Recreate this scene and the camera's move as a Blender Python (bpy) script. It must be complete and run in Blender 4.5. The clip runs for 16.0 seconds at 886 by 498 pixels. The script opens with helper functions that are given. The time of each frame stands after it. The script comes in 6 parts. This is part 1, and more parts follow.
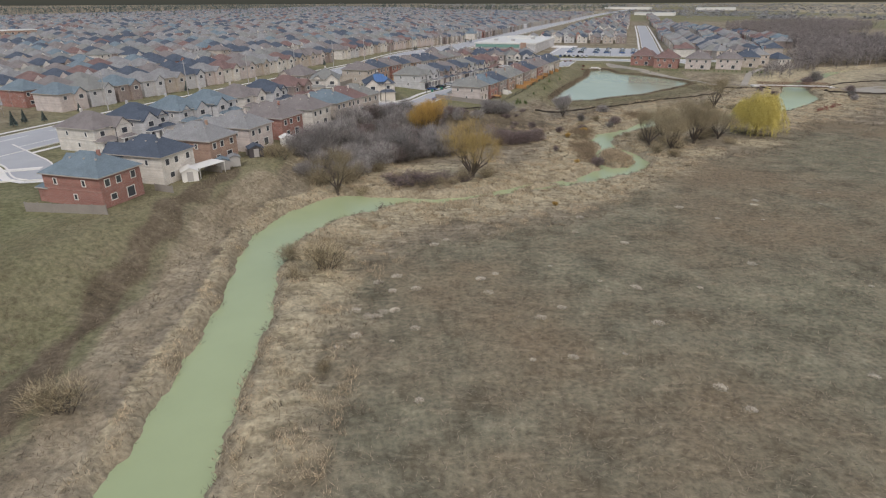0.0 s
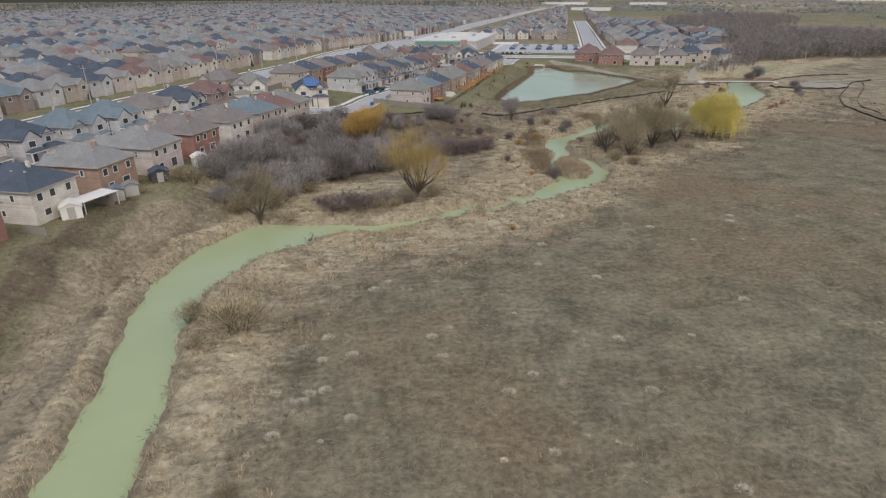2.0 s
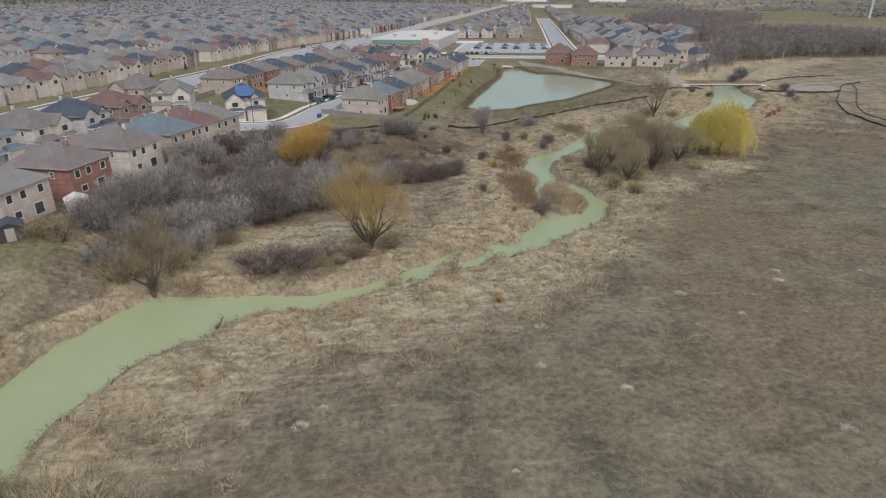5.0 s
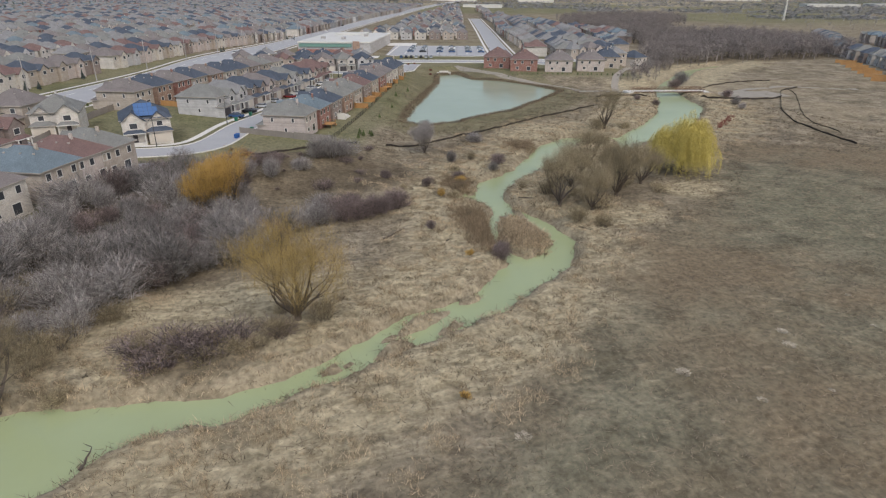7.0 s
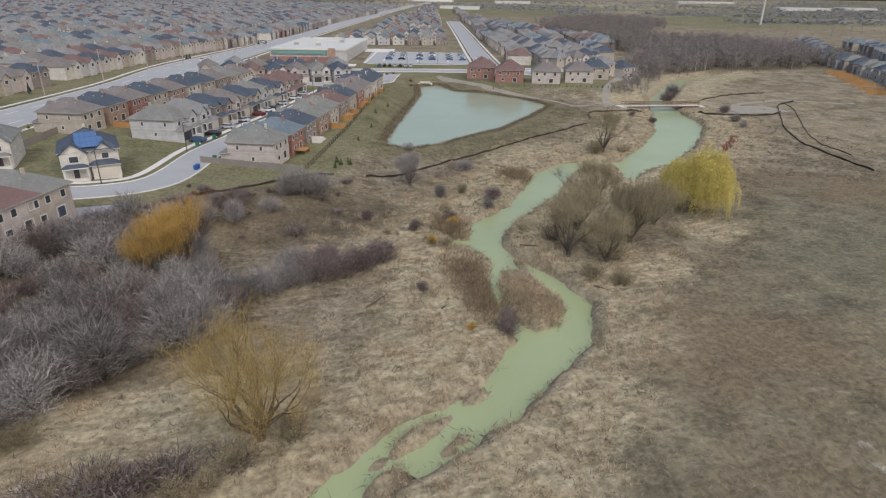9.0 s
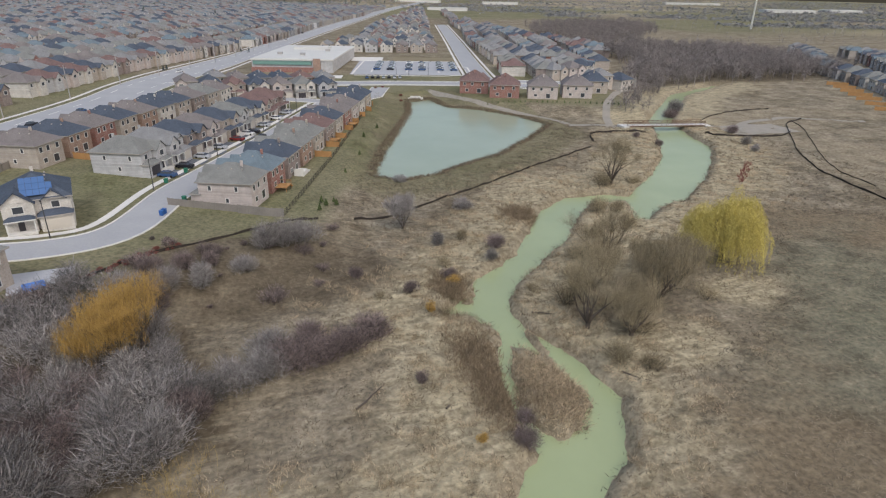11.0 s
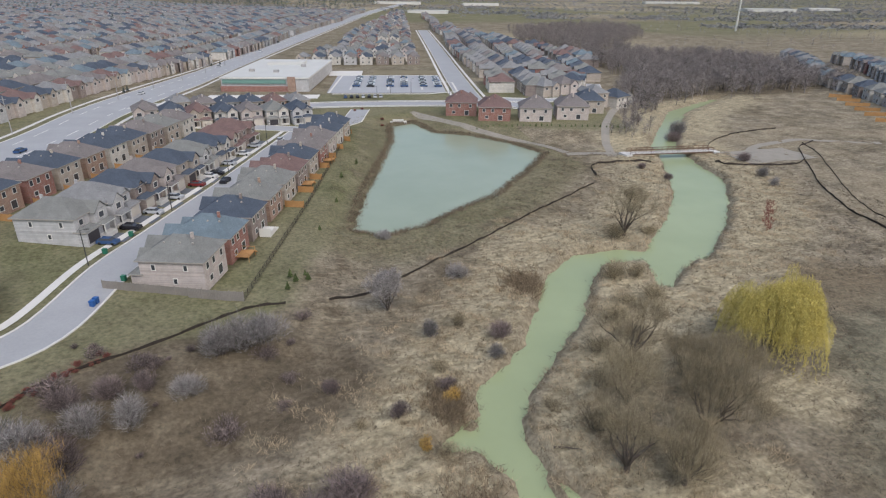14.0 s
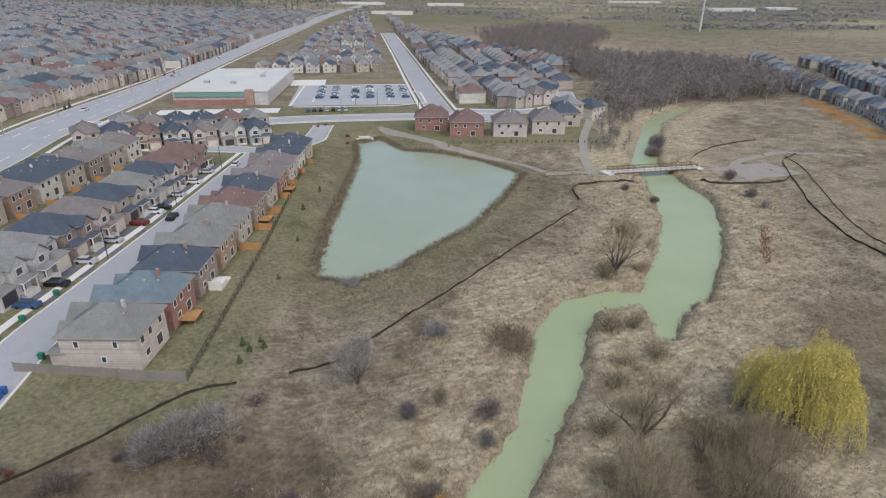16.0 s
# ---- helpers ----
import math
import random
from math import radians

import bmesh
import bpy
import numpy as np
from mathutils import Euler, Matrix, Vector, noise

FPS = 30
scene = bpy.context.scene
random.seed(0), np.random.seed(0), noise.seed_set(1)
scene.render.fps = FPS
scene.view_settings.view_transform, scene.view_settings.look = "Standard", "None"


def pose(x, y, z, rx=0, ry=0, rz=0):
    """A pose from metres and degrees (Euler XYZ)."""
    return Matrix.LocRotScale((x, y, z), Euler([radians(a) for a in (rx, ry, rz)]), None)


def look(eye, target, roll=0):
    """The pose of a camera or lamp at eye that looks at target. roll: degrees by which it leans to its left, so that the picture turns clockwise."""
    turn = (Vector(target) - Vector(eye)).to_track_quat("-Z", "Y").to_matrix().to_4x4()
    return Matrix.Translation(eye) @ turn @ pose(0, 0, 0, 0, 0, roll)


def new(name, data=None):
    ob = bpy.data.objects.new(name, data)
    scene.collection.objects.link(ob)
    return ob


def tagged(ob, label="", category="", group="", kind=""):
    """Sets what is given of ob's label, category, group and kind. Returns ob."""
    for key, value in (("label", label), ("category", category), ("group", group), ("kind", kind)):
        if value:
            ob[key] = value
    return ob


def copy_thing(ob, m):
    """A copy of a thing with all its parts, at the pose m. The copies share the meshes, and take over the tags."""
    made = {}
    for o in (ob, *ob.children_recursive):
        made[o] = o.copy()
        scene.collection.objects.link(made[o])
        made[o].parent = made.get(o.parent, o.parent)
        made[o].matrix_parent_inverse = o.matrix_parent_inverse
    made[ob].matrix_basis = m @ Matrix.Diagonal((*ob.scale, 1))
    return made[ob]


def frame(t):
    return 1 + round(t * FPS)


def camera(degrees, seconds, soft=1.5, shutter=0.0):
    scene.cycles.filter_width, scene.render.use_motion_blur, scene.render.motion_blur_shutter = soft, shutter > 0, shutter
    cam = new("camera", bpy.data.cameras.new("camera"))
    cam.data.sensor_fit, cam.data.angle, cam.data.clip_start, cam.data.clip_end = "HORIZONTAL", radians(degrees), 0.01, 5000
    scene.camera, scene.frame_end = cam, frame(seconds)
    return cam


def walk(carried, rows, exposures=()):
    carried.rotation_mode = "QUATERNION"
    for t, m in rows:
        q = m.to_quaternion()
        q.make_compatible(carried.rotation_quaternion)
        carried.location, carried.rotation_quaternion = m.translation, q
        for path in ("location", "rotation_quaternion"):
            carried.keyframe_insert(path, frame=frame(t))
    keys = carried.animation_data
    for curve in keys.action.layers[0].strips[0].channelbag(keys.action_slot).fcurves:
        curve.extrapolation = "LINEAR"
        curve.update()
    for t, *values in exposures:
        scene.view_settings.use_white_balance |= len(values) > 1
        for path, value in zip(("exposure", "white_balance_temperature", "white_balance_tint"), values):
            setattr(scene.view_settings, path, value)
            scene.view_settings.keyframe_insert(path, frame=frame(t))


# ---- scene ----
cam = camera(73.3, 16.0, soft=1.2)
PATH = [
    (0, (-6.309, -1.291, 41.812), (-6.281, 0.552, 41.036), -0.3),
    (0.5, (-6.237, 3.153, 41.764), (-6.156, 4.994, 40.986), -0.3),
    (1, (-5.922, 7.724, 41.733), (-5.764, 9.558, 40.951), -0.5),
    (1.5, (-5.355, 12.633, 41.69), (-5.168, 14.462, 40.905), -0.5),
    (2, (-4.836, 17.718, 41.601), (-4.634, 19.545, 40.813), -0.5),
    (2.5, (-4.115, 22.9, 41.491), (-3.902, 24.725, 40.7), -0.5),
    (3, (-3.26, 28.011, 41.31), (-3.043, 29.834, 40.517), -0.4),
    (3.2, (-2.912, 30.097, 41.242), (-2.696, 31.92, 40.448), -0.4),
    (5.3, (-0.109, 53.115, 40.339), (0.247, 54.915, 39.542), -0.1),
    (5.5, (0.237, 55.29, 40.395), (0.621, 57.083, 39.598), -0.0),
    (6, (0.956, 60.391, 40.647), (1.41, 62.167, 39.848), -0.0),
    (6.5, (1.711, 65.465, 41.04), (2.197, 67.233, 40.24), 0.1),
    (7, (2.35, 70.5, 41.476), (2.87, 72.258, 40.676), 0.3),
    (7.5, (3.079, 75.395, 42.117), (3.631, 77.142, 41.315), 0.4),
    (8, (3.854, 80.272, 42.92), (4.425, 82.013, 42.119), 0.6),
    (8.5, (4.686, 85.046, 43.665), (5.266, 86.784, 42.865), 0.6),
    (9, (5.381, 89.919, 44.467), (5.973, 91.653, 43.667), 0.8),
    (11.5, (10.157, 111.762, 50.119), (10.793, 113.481, 49.317), 1.0),
    (12, (11.185, 115.967, 50.933), (11.825, 117.685, 50.132), 1.0),
    (12.5, (12.42, 120.058, 51.909), (13.06, 121.775, 51.108), 0.9),
    (13, (13.669, 124.056, 52.965), (14.309, 125.773, 52.163), 0.8),
    (13.5, (15.042, 128.021, 53.982), (15.699, 129.732, 53.181), 0.7),
    (14, (16.471, 132.098, 55.05), (17.149, 133.8, 54.247), 0.5),
    (14.5, (17.926, 136.129, 56.065), (18.624, 137.822, 55.26), 0.5),
    (15, (19.258, 140.23, 56.999), (19.984, 141.911, 56.194), 0.5),
    (15.5, (20.683, 144.385, 57.786), (21.43, 146.056, 56.981), 0.4),
    (16, (21.987, 148.539, 58.476), (22.757, 150.2, 57.671), 0.4),
]
walk(cam, [(t, look(eye, target, roll)) for t, eye, target, roll in PATH],
     [(0, 0.11, 6500, 10), (8, 0.12, 6480, 10), (12, 0.16, 6330, 10), (16, 0.18, 6190, 10)])


# ---- light ----
world = bpy.data.worlds.new("world")
scene.world = world
world.use_nodes = True
wn, wl = world.node_tree.nodes, world.node_tree.links
sky = wn.new("ShaderNodeTexSky")
sky.sky_type, sky.sun_disc = "NISHITA", False
sky.sun_elevation, sky.sun_rotation = radians(48), radians(150)
sky.air_density, sky.dust_density, sky.ozone_density = 1.2, 4.0, 1.0
wl.new(sky.outputs[0], wn["Background"].inputs[0])
wn["Background"].inputs[1].default_value = 0.14
sun_data = bpy.data.lights.new("sun", "SUN")
sun_data.energy, sun_data.angle, sun_data.color = 1.3, radians(14), (1.0, 0.97, 0.93)
sun = new("sun", sun_data)
sun.matrix_world = look((0, 0, 0), (0.5 * math.cos(radians(48)), 0.8 * math.cos(radians(48)), -math.sin(radians(48))))


# ---- materials ----
def material(name, rough=0.9, spec=0.25):
    m = bpy.data.materials.new(name)
    m.use_nodes = True
    b = m.node_tree.nodes["Principled BSDF"]
    b.inputs["Roughness"].default_value = rough
    b.inputs["Specular IOR Level"].default_value = spec
    return m, m.node_tree.nodes, m.node_tree.links, b


def noise_node(n, l, scale, detail=5.0, vec=None, stretch=None):
    if vec is None:
        vec = n.new("ShaderNodeTexCoord").outputs["Object"]
    if stretch:
        mp = n.new("ShaderNodeMapping")
        mp.inputs["Scale"].default_value = stretch[:3]
        if len(stretch) > 3:
            mp.inputs["Rotation"].default_value[2] = stretch[3]
        l.new(vec, mp.inputs[0])
        vec = mp.outputs[0]
    t = n.new("ShaderNodeTexNoise")
    t.inputs["Scale"].default_value, t.inputs["Detail"].default_value = scale, detail
    t.inputs["Roughness"].default_value = 0.62
    l.new(vec, t.inputs["Vector"])
    return t.outputs["Fac"]


def ramp(n, l, fac, stops):
    r = n.new("ShaderNodeValToRGB")
    e = r.color_ramp.elements
    while len(e) < len(stops):
        e.new(0.5)
    for k, (p, c) in enumerate(stops):
        e[k].position, e[k].color = p, (*c, 1)
    l.new(fac, r.inputs[0])
    return r.outputs[0]


def mix(n, l, fac, a, b, how="MIX"):
    m = n.new("ShaderNodeMix")
    m.data_type, m.blend_type = "RGBA", how
    for sock, v in ((m.inputs[0], fac), (m.inputs[6], a), (m.inputs[7], b)):
        if isinstance(v, (int, float)):
            sock.default_value = v
        elif isinstance(v, tuple):
            sock.default_value = (*v, 1)
        else:
            l.new(v, sock)
    return m.outputs[2]


def bump(n, l, b, fac, strength, dist):
    bn = n.new("ShaderNodeBump")
    bn.inputs["Strength"].default_value, bn.inputs["Distance"].default_value = strength, dist
    l.new(fac, bn.inputs["Height"])
    l.new(bn.outputs[0], b.inputs["Normal"])


def plain(name, c, rough=0.85, var=0.25, scale=1.5, metal=0.0, spec=0.25, rnd=0.0, each=0.0):
    """Two-scale mottled surface, with a brightness of its own for each object or island where rnd is given."""
    m, n, l, b = material(name, rough, spec)
    big, fine = noise_node(n, l, scale * 0.15, 3), noise_node(n, l, scale * 3, 6)
    lo, hi = tuple(v * (1 - var) for v in c), tuple(min(1, v * (1 + var)) for v in c)
    col = mix(n, l, 0.5, ramp(n, l, big, [(0.3, lo), (0.7, hi)]), ramp(n, l, fine, [(0.3, lo), (0.7, hi)]))
    if rnd:
        src = n.new("ShaderNodeNewGeometry").outputs["Random Per Island"]
        col = mix(n, l, 1.0, col, ramp(n, l, src, [(0.0, (1 - rnd,) * 3), (1.0, (1 + rnd,) * 3)]), "MULTIPLY")
    if each:
        src = n.new("ShaderNodeObjectInfo").outputs["Random"]
        col = mix(n, l, 1.0, col, ramp(n, l, src, [(0.0, (1 - each,) * 3), (1.0, (1 + each,) * 3)]), "MULTIPLY")
    l.new(col, b.inputs["Base Color"])
    b.inputs["Metallic"].default_value = metal
    bump(n, l, b, fine, 0.3, 0.03)
    return m


def brick(name, c, mortar, sx=4.2, sy=13.0):
    m, n, l, b = material(name, 0.9, 0.2)
    t = n.new("ShaderNodeTexBrick")
    geo = n.new("ShaderNodeTexCoord")
    mp = n.new("ShaderNodeMapping")
    mp.inputs["Rotation"].default_value = (radians(90), 0, 0)
    l.new(geo.outputs["Object"], mp.inputs[0])
    l.new(mp.outputs[0], t.inputs[0])
    t.inputs["Scale"].default_value, t.inputs["Brick Width"].default_value, t.inputs["Row Height"].default_value = 1.0, 0.24, 0.077
    t.inputs["Mortar Size"].default_value = 0.006
    t.inputs[1].default_value = (*c, 1)
    t.inputs[2].default_value = (*(v * 0.72 for v in c), 1)
    t.inputs[3].default_value = (*mortar, 1)
    big = noise_node(n, l, 0.5, 4)
    col = mix(n, l, 1.0, t.outputs[0], ramp(n, l, big, [(0.3, (0.82,) * 3), (0.7, (1.12,) * 3)]), "MULTIPLY")
    l.new(col, b.inputs["Base Color"])
    return m


def shingle(name, c):
    m, n, l, b = material(name, 0.9, 0.2)
    geo = n.new("ShaderNodeTexCoord").outputs["Object"]
    w = n.new("ShaderNodeTexWave")
    w.wave_type, w.bands_direction = "BANDS", "Z"
    w.inputs["Scale"].default_value, w.inputs["Distortion"].default_value = 3.3, 0.6
    l.new(geo, w.inputs[0])
    patch, fine = noise_node(n, l, 0.35, 3), noise_node(n, l, 5.0, 5)
    col = ramp(n, l, fine, [(0.25, tuple(v * 0.7 for v in c)), (0.75, tuple(v * 1.25 for v in c))])
    col = mix(n, l, 1.0, col, ramp(n, l, patch, [(0.3, (0.85,) * 3), (0.7, (1.12,) * 3)]), "MULTIPLY")
    col = mix(n, l, 0.25, col, w.outputs[0], "MULTIPLY")
    l.new(col, b.inputs["Base Color"])
    bump(n, l, b, fine, 0.3, 0.02)
    return m


def ground_material():
    m, n, l, b = material("ground_cover", 0.97, 0.1)
    geo = n.new("ShaderNodeNewGeometry").outputs["Position"]

    def mask(name):
        a = n.new("ShaderNodeAttribute")
        a.attribute_name = name
        return a.outputs["Fac"]

    big = noise_node(n, l, 0.022, 5, geo)
    mid = noise_node(n, l, 0.16, 6, geo)
    fine = noise_node(n, l, 1.3, 8, geo)
    streak = noise_node(n, l, 0.55, 7, geo, (0.45, 1.5, 1.0, 0.5))
    spots = noise_node(n, l, 0.75, 3, geo)
    # dark weedy field with straw showing through
    fld = ramp(n, l, mid, [(0.32, (0.102, 0.089, 0.066)), (0.5, (0.174, 0.150, 0.112)), (0.68, (0.236, 0.206, 0.154))])
    fld = mix(n, l, ramp(n, l, big, [(0.45, (0, 0, 0)), (0.60, (0.75,) * 3)]), fld, (0.190, 0.138, 0.096))
    fld = mix(n, l, ramp(n, l, big, [(0.30, (0.55,) * 3), (0.45, (0, 0, 0))]), fld, (0.165, 0.155, 0.112))
    fld = mix(n, l, ramp(n, l, streak, [(0.55, (0, 0, 0)), (0.74, (0.55,) * 3)]), fld, (0.34, 0.27, 0.20))
    fld = mix(n, l, ramp(n, l, spots, [(0.67, (0, 0, 0)), (0.74, (0.35,) * 3)]), fld, (0.40, 0.33, 0.26))
    # scrub land: brown litter and pale straw
    scr = ramp(n, l, mid, [(0.28, (0.120, 0.094, 0.072)), (0.5, (0.215, 0.173, 0.135)), (0.72, (0.33, 0.272, 0.215))])
    patch = noise_node(n, l, 0.055, 6, geo)
    scr = mix(n, l, ramp(n, l, patch, [(0.47, (0, 0, 0)), (0.6, (0.75,) * 3)]), scr, (0.125, 0.095, 0.066))
    scr = mix(n, l, ramp(n, l, streak, [(0.48, (0, 0, 0)), (0.72, (0.6,) * 3)]), scr, (0.37, 0.305, 0.232))
    # pale flattened reeds
    pal = ramp(n, l, streak, [(0.28, (0.20, 0.162, 0.112)), (0.5, (0.35, 0.285, 0.205)), (0.72, (0.48, 0.395, 0.29))])
    pal = mix(n, l, ramp(n, l, mid, [(0.30, (0.7,) * 3), (0.48, (0, 0, 0))]), pal, (0.175, 0.138, 0.098))
    # spring grass
    grs = ramp(n, l, mid, [(0.25, (0.100, 0.090, 0.055)), (0.5, (0.150, 0.142, 0.080)), (0.75, (0.215, 0.188, 0.124))])
    grs = mix(n, l, ramp(n, l, big, [(0.4, (0, 0, 0)), (0.6, (0.6,) * 3)]), grs, (0.23, 0.195, 0.135))
    drt = ramp(n, l, mid, [(0.3, (0.20, 0.155, 0.115)), (0.7, (0.33, 0.27, 0.205))])
    col = mix(n, l, mask("field"), scr, fld)
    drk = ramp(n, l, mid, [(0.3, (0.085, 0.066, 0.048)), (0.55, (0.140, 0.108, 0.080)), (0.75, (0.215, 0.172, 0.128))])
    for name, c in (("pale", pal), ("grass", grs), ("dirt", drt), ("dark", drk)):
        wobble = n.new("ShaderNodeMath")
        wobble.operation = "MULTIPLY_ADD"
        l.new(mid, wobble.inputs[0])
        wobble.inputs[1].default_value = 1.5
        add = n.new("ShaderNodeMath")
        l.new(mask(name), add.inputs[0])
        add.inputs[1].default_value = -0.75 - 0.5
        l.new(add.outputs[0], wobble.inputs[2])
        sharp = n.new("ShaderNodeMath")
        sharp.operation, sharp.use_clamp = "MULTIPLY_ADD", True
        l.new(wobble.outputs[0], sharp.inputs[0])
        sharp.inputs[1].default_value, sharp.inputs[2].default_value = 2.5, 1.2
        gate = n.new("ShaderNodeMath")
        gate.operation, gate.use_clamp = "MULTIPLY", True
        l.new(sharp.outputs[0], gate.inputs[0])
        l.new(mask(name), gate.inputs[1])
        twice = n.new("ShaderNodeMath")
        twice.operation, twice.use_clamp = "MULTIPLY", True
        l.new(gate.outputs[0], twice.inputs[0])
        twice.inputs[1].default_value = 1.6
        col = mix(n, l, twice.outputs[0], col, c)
    col = mix(n, l, 1.0, col, (0.945, 1.0, 0.94), "MULTIPLY")
    col = mix(n, l, 0.75, col, ramp(n, l, fine, [(0.28, (0.45,) * 3), (0.72, (1.55,) * 3)]), "MULTIPLY")
    l.new(col, b.inputs["Base Color"])
    bump(n, l, b, fine, 0.9, 0.35)
    return m


def water_material(name, c, rough, murk):
    m, n, l, b = material(name, rough, 0.5)
    wave, patch = noise_node(n, l, 1.2, 4), noise_node(n, l, 0.05, 4)
    l.new(ramp(n, l, patch, [(0.3, c), (0.7, murk)]), b.inputs["Base Color"])
    bump(n, l, b, wave, 0.08, 0.04)
    return m


def glass_material():
    m, n, l, b = material("window_glass", 0.08, 0.6)
    b.inputs["Base Color"].default_value = (0.055, 0.06, 0.07, 1)
    return m


M_GROUND = ground_material()
M_STREAM = water_material("silty_green_water", (0.300, 0.350, 0.190), 0.2, (0.335, 0.385, 0.215))
M_POND = water_material("grey_green_pond_water", (0.275, 0.320, 0.230), 0.16, (0.310, 0.355, 0.262))
M_ASPHALT = plain("worn_asphalt", (0.335, 0.342, 0.355), 0.92, 0.10, 0.8)
M_DRIVE = plain("dark_driveway_asphalt", (0.118, 0.128, 0.145), 0.92, 0.2, 0.8)
M_CONCRETE = plain("pale_concrete", (0.60, 0.585, 0.555), 0.9, 0.1, 1.0)
M_LOT = plain("pale_parking_asphalt", (0.36, 0.368, 0.385), 0.9, 0.1, 0.6)
M_WOODTWIG = plain("woodland_twigs", (0.225, 0.200, 0.190), 0.95, 0.2, 1, rnd=0.8)
M_GRAVEL = plain("grey_gravel", (0.285, 0.262, 0.225), 0.95, 0.18, 2.0)
M_LINE = plain("road_paint", (0.7, 0.69, 0.66), 0.8, 0.08)
M_WHITE = plain("white_trim", (0.62, 0.61, 0.58), 0.6, 0.06)
M_FASCIA = plain("taupe_fascia", (0.36, 0.33, 0.30), 0.7, 0.08)
M_GLASS = glass_material()
M_DARKDOOR = plain("dark_door_paint", (0.06, 0.055, 0.06), 0.5, 0.15)
M_GARAGE = plain("cream_garage_door", (0.52, 0.48, 0.42), 0.6, 0.06)
WALLS = {
    "red": brick("red_brick", (0.325, 0.156, 0.131), (0.36, 0.30, 0.26)),
    "orange": brick("orange_brick", (0.369, 0.248, 0.193), (0.40, 0.33, 0.27)),
    "tan": brick("tan_brick", (0.470, 0.420, 0.373), (0.45, 0.38, 0.30)),
    "cream": brick("cream_stone", (0.648, 0.622, 0.584), (0.50, 0.44, 0.36)),
    "pink": brick("pinkish_stone", (0.559, 0.502, 0.479), (0.48, 0.40, 0.34)),
    "grey": brick("grey_stone", (0.537, 0.536, 0.547), (0.44, 0.42, 0.40)),
    "brown": brick("brown_brick", (0.296, 0.248, 0.230), (0.34, 0.28, 0.24)),
}
ROOFS = {
    "navy": shingle("blue_black_shingles", (0.082, 0.100, 0.132)),
    "teal": shingle("blue_grey_shingles", (0.160, 0.205, 0.238)),
    "olive": shingle("olive_grey_shingles", (0.218, 0.222, 0.212)),
    "brown": shingle("brown_shingles", (0.205, 0.186, 0.182)),
    "red": shingle("red_brown_shingles", (0.190, 0.128, 0.120)),
    "grey": shingle("warm_grey_shingles", (0.242, 0.244, 0.248)),
}
M_BARK = plain("grey_brown_bark", (0.095, 0.078, 0.064), 0.95, 0.3, 3)
M_TWIG = plain("bare_grey_twigs", (0.238, 0.222, 0.214), 0.95, 0.2, 1, rnd=0.75, each=0.32)
M_TWIGR = plain("bare_reddish_twigs", (0.178, 0.142, 0.136), 0.95, 0.2, 1, rnd=0.7, each=0.25)
M_TWIGT = plain("olive_tan_twigs", (0.275, 0.230, 0.150), 0.95, 0.2, 1, rnd=0.7, each=0.2)
M_TWIGW = plain("budding_ochre_twigs", (0.36, 0.265, 0.105), 0.95, 0.2, 1, rnd=0.3)
M_ORANGE = plain("orange_budding_twigs", (0.44, 0.285, 0.090), 0.95, 0.2, 1, rnd=0.3)
M_YELLOW = plain("yellow_willow_leaves", (0.53, 0.445, 0.135), 0.9, 0.2, 1, rnd=0.3)
M_GREEN = plain("conifer_needles", (0.078, 0.100, 0.095), 0.95, 0.3, 2, rnd=0.3)
M_YEWGREEN = plain("young_conifer_needles", (0.10, 0.13, 0.05), 0.95, 0.3, 2, rnd=0.3)
M_REED = plain("dead_reeds", (0.43, 0.345, 0.235), 0.95, 0.2, 1, rnd=0.4)
M_TUFT = plain("bleached_grass_tuft", (0.52, 0.475, 0.395), 0.95, 0.15, 1, rnd=0.25)
M_FENCEW = plain("orange_cedar_boards", (0.40, 0.225, 0.095), 0.85, 0.25, 2)
M_FENCEG = plain("weathered_grey_boards", (0.24, 0.22, 0.20), 0.9, 0.2, 2)
M_SILT = plain("black_silt_fabric", (0.048, 0.040, 0.035), 0.9, 0.4, 1)
M_STEEL = plain("rusted_steel", (0.145, 0.088, 0.060), 0.8, 0.3, 2)
M_POLE = plain("grey_pole", (0.34, 0.33, 0.32), 0.7, 0.1, 1)
M_DARKPOLE = plain("dark_lamp_post", (0.05, 0.05, 0.05), 0.6, 0.1, 1)
M_PANEL = plain("solar_cells", (0.08, 0.15, 0.31), 0.15, 0.1, 1, spec=0.6)
M_TYRE = plain("tyre_rubber", (0.02, 0.02, 0.02), 0.9, 0.1, 1)
M_REDFEN = plain("red_brush_stalks", (0.22, 0.085, 0.068), 0.9, 0.2, 1)
M_FLATROOF = plain("pale_membrane_roof", (0.52, 0.52, 0.50), 0.8, 0.08, 0.5)
M_STOREGREEN = plain("green_tinted_glazing", (0.16, 0.28, 0.25), 0.3, 0.1, 1)
M_BIN = plain("green_plastic", (0.03, 0.16, 0.10), 0.5, 0.1, 1)
M_BINB = plain("blue_plastic", (0.03, 0.10, 0.30), 0.5, 0.1, 1)
M_TARP = plain("blue_tarpaulin", (0.06, 0.19, 0.55), 0.6, 0.1, 1)
M_MEADOW = plain("distant_meadow", (0.21, 0.18, 0.115), 0.95, 0.2, 0.02)
